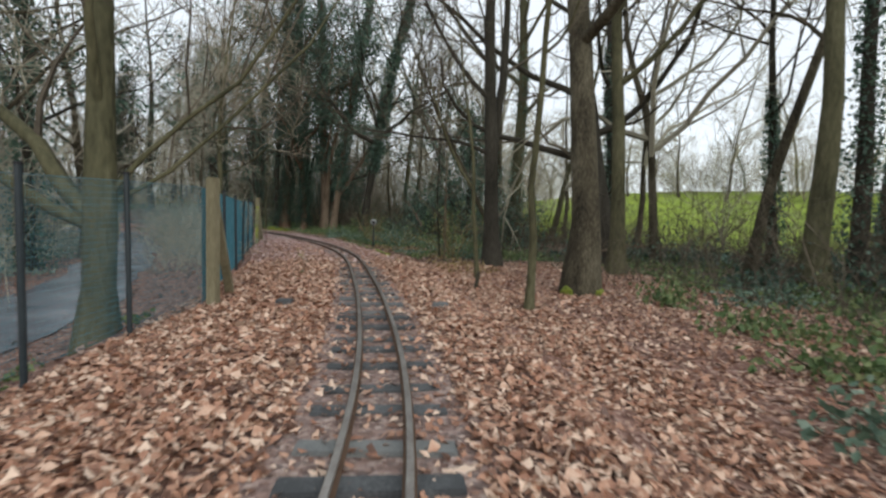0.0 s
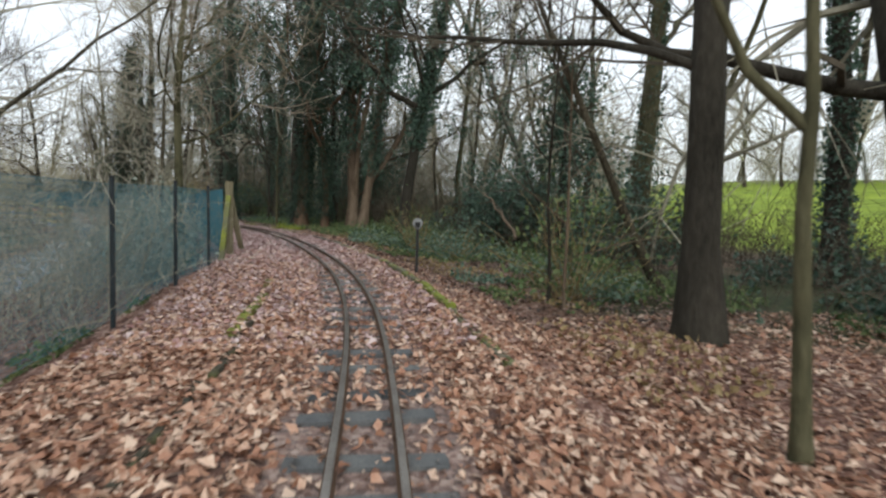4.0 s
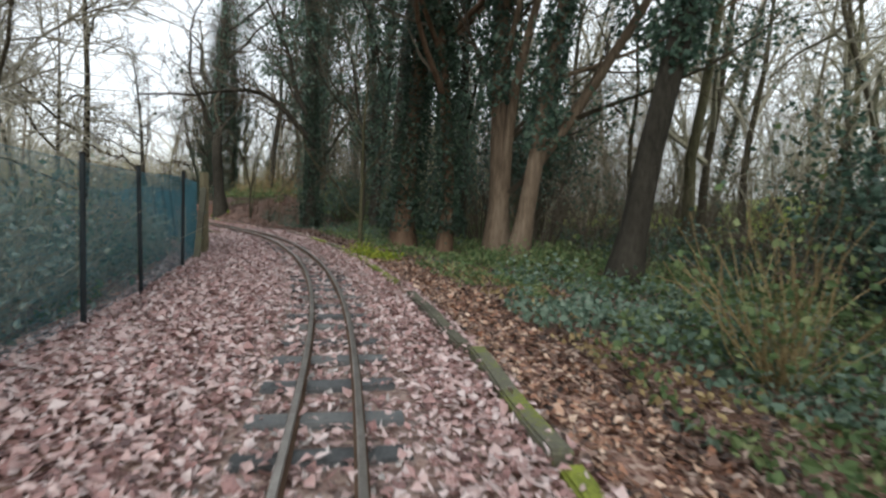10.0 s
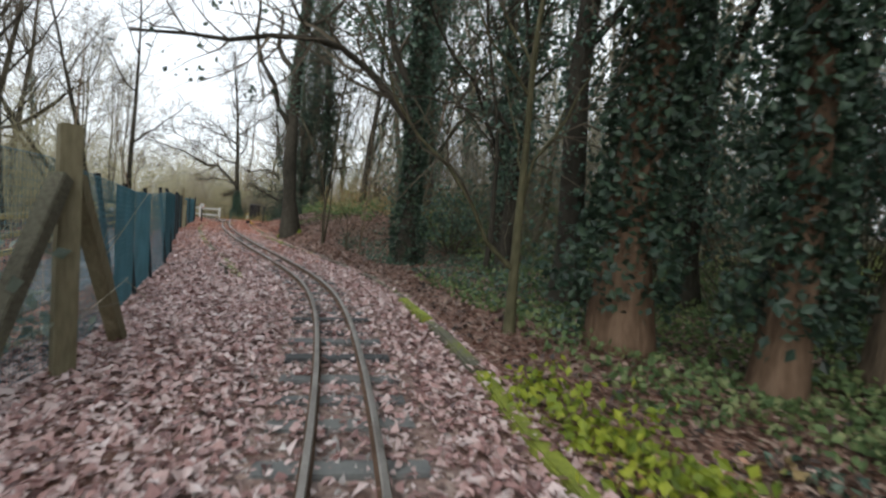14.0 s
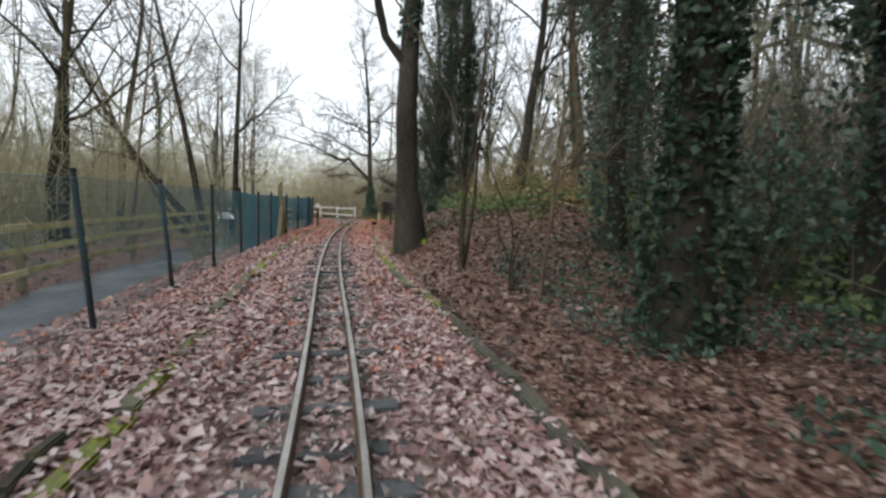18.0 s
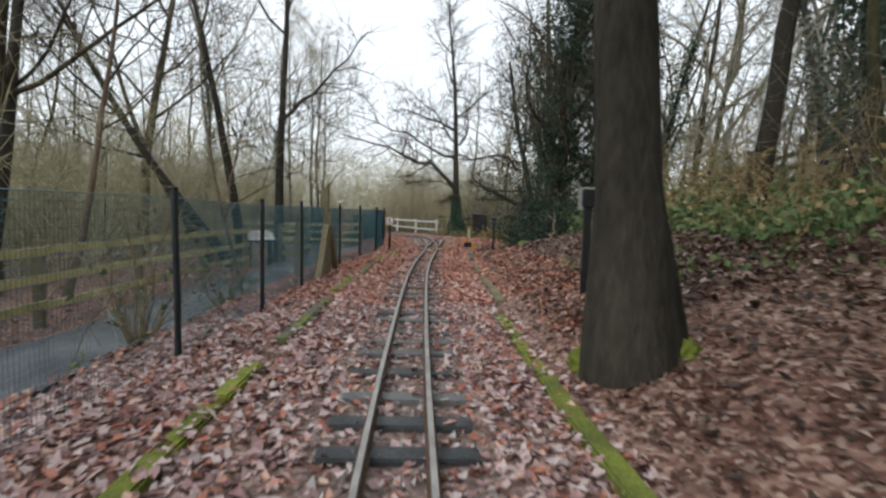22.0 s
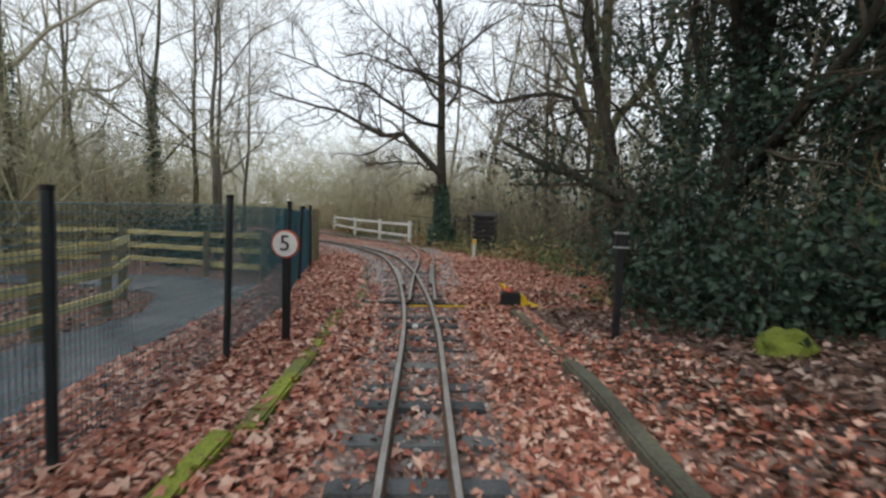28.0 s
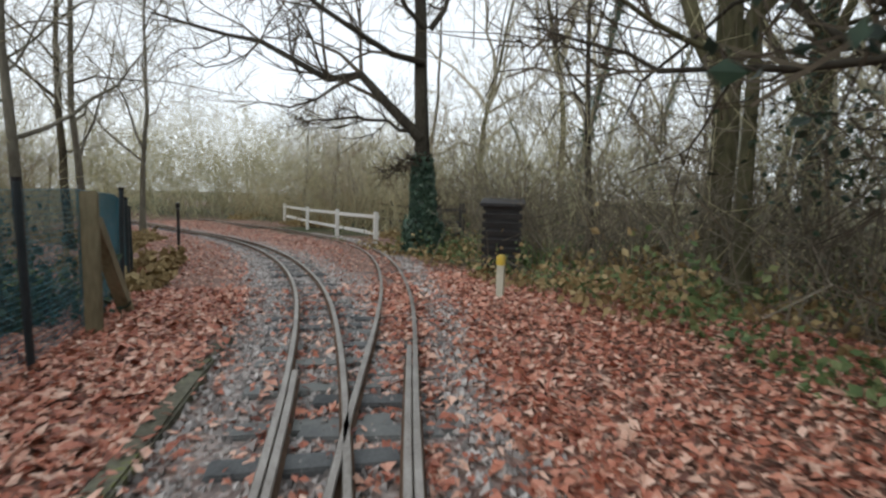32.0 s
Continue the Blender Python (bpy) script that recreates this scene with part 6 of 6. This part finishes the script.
cover("grass_tufts", 9000, 60, 80, -1.4, -3.5, 0.12, "straw", "dry grass beside the curve", 19, 0.12, 0.1)
cover("grass_tufts", 7000, 60, 82, 4.2, 6.5, 0.12, "straw", "dry grass bank beyond the loop", 20, 0.16, 0.1)

# ---- fallen leaves ----
def litter(name, parts_, label, seed, size, material):
    g = np.random.default_rng(seed)
    ps = []
    for n, u0, u1, s0, s1 in parts_:
        q = off(g.uniform(u0, u1, n), g.uniform(min(s0, s1), max(s0, s1), n))
        ps.append(q)
    p = np.concatenate(ps)
    d = np.min(np.linalg.norm(p[:, None] - PATH_LINE[None, ::10], axis=2), 1)
    p = p[(d > 0.75) | ((d > 0.35) & (g.uniform(0, 1, len(p)) < 0.25))]
    u, s = beside(p)
    near_rail = np.abs(np.abs(s) - GAUGE / 2) < 0.02
    d_loop = np.min(np.linalg.norm(p[:, None] - LOOP[None, ::6], axis=2), 1)
    shoulder = (u > 55.5) & (((s < -0.25) & (s > -0.55)) | ((d_loop > 0.25) & (d_loop < 0.5) & (s > 0.25)))
    right_beam = np.select([u < 26, u < 34.5, u < 40.5, u < 46], [0.88, 0.83, 0.93, 0.83], 0.93)
    left_beam = -np.select([u < 30, u < 39.5, u < 44.2, u < 48.2, u < 51.2, u < 53.9], [0.95, 0.82, 0.89, 0.9, 0.84, 0.74], 0.58)
    on_beam = ((u > 16.5) & (u < 54) & (np.abs(s - right_beam) < 0.07)) | (((u > 36) & (u < 58) | (u > 17.3) & (u < 20.2)) & (np.abs(s - left_beam) < 0.07))
    near_rail |= on_beam & (g.uniform(0, 1, len(p)) < 0.74)
    near_rail |= (np.abs(s) < 0.40) & (g.uniform(0, 1, len(p)) < np.select([u < 16, u < 30, u < 46], [0.82, 0.5, 0.55], 0.68))
    near_rail |= shoulder & (g.uniform(0, 1, len(p)) < 0.75)
    p, u, s = p[~near_rail], u[~near_rail], s[~near_rail]
    n = len(p)
    z = lie(p) + 0.008 + np.abs(g.normal(0, 0.010, n)) + 0.02 * on_beam[~near_rail]
    yaw = g.uniform(0, 2 * np.pi, n)
    tilt = g.normal(0, 0.28, (n, 2))
    sc = size * g.uniform(0.55, 1.35, n)
    shape_ = np.array([(-0.60, 0), (0.05, 0.40), (0.64, 0), (-0.05, -0.40)])
    local = shape_[None] * sc[:, None, None] * g.uniform(0.75, 1.3, (n, 1, 2)) + g.normal(0, 0.13, (n, 4, 2)) * sc[:, None, None]
    c, s_ = np.cos(yaw)[:, None], np.sin(yaw)[:, None]
    x_, y_ = local[..., 0], local[..., 1]
    curl = g.uniform(-0.35, 0.9, n)[:, None] * np.abs(y_) + g.normal(0, 0.10, (n, 4)) * sc[:, None]
    lx, ly = x_ * c - y_ * s_, x_ * s_ + y_ * c
    v = np.stack([p[:, :1] + lx, p[:, 1:] + ly, z[:, None] + lx * tilt[:, :1] + ly * tilt[:, 1:] + curl], -1).reshape(-1, 3)
    i4 = (np.arange(n) * 4)[:, None, None]
    b = (i4 + np.array([(0, 2, 1), (0, 3, 2)])[None]).reshape(-1, 3)
    tagged(new(name, quick_mesh(name, v, b, M[material])), label, "fallen leaves", kind="stuff")
litter("fallen_leaves", [(8000, 18, 31, 0.98, 1.7), (95000, 5, 18, -1.95, 2.1), (16000, 17, 24, -1.95, 0.95), (34000, 5, 18.5, 1.9, 6.0)], "thick carpet of tan and orange-brown fallen leaves", 31, 0.041, "leaf_tan")
litter("fallen_leaves", [(18000, 17, 24, -1.95, 0.95), (88000, 22, 40, -1.95, 0.95), (30000, 38, 48, -1.95, 0.95)], "thick carpet of damp pinkish-brown fallen leaves", 32, 0.040, "leaf_dead")
litter("fallen_leaves", [(12000, 38, 48, -2.1, 0.95), (92000, 46, 60, -2.1, 1.1), (6000, 44, 53, 1.1, 1.7), (26000, 54, 61, 1.0, 3.6), (18000, 60, 80, -2, 2.6)], "thick carpet of red-brown fallen leaves", 33, 0.038, "leaf_red")
litter("fallen_leaves", [(15000, 18, 31, 1.6, 4.6), (9000, 20, 31, 0.95, 2.0), (28000, 30, 46, 1.0, 4.2), (32000, 44, 55, 1.1, 4.6)], "damp brown leaves over the bank, darkened with the shade of the trees", 34, 0.044, "leaf_damp_shaded")

litter("fallen_leaves", [(9000, 4, 58, -2.1, -5.0), (5000, 4, 58, -4.4, -8)], "scattered brown leaves along the footpath", 35, 0.056, "leaf_damp_shaded")

# ---- loose ballast beside the points ----
def ballast(line, side, width, n, x0, x1, label, seed):
    g = np.random.default_rng(seed)
    rl = rail_line(line, side, 0)
    rl = rl[(rl[:, 0] < x0) & (rl[:, 0] > x1)]
    p = rl[g.integers(0, len(rl), n)] + g.normal(0, width, (n, 2))
    z = lie(p) + 0.012
    a = g.normal(0, 1, (n, 5, 3)) * 0.35 + np.array([(1, 0, -0.3), (-0.5, 0.8, -0.3), (-0.5, -0.8, -0.3), (0.1, 0.1, 0.8), (0, 0, -0.6)])[None]
    v = (np.c_[p, z][:, None, :] + a * g.uniform(0.010, 0.024, (n, 1, 1))).reshape(-1, 3)
    f = ((np.arange(n) * 5)[:, None, None] + np.array([(0, 1, 3), (1, 2, 3), (2, 0, 3), (1, 0, 4), (2, 1, 4), (0, 2, 4)])[None]).reshape(-1, 3)
    tagged(new("ballast", quick_mesh("ballast", v, f, M["ballast"])), label, "ballast", kind="stuff")
ballast(LOOP, 0.40, 0.10, 5000, -30.5, -47, "pale grey loose ballast along the loop track", 51)
ballast(MAIN, -0.42, 0.10, 4500, -30.5, -47, "pale grey loose ballast along the inner track", 52)
ballast(MAIN, 0.0, 0.22, 4000, -2, -47, "grey ballast showing between the leaves", 53)
ballast(MAIN, 0.1, 0.25, 4500, -30.5, -40, "grey-pink ballast packed round the sleepers", 54)
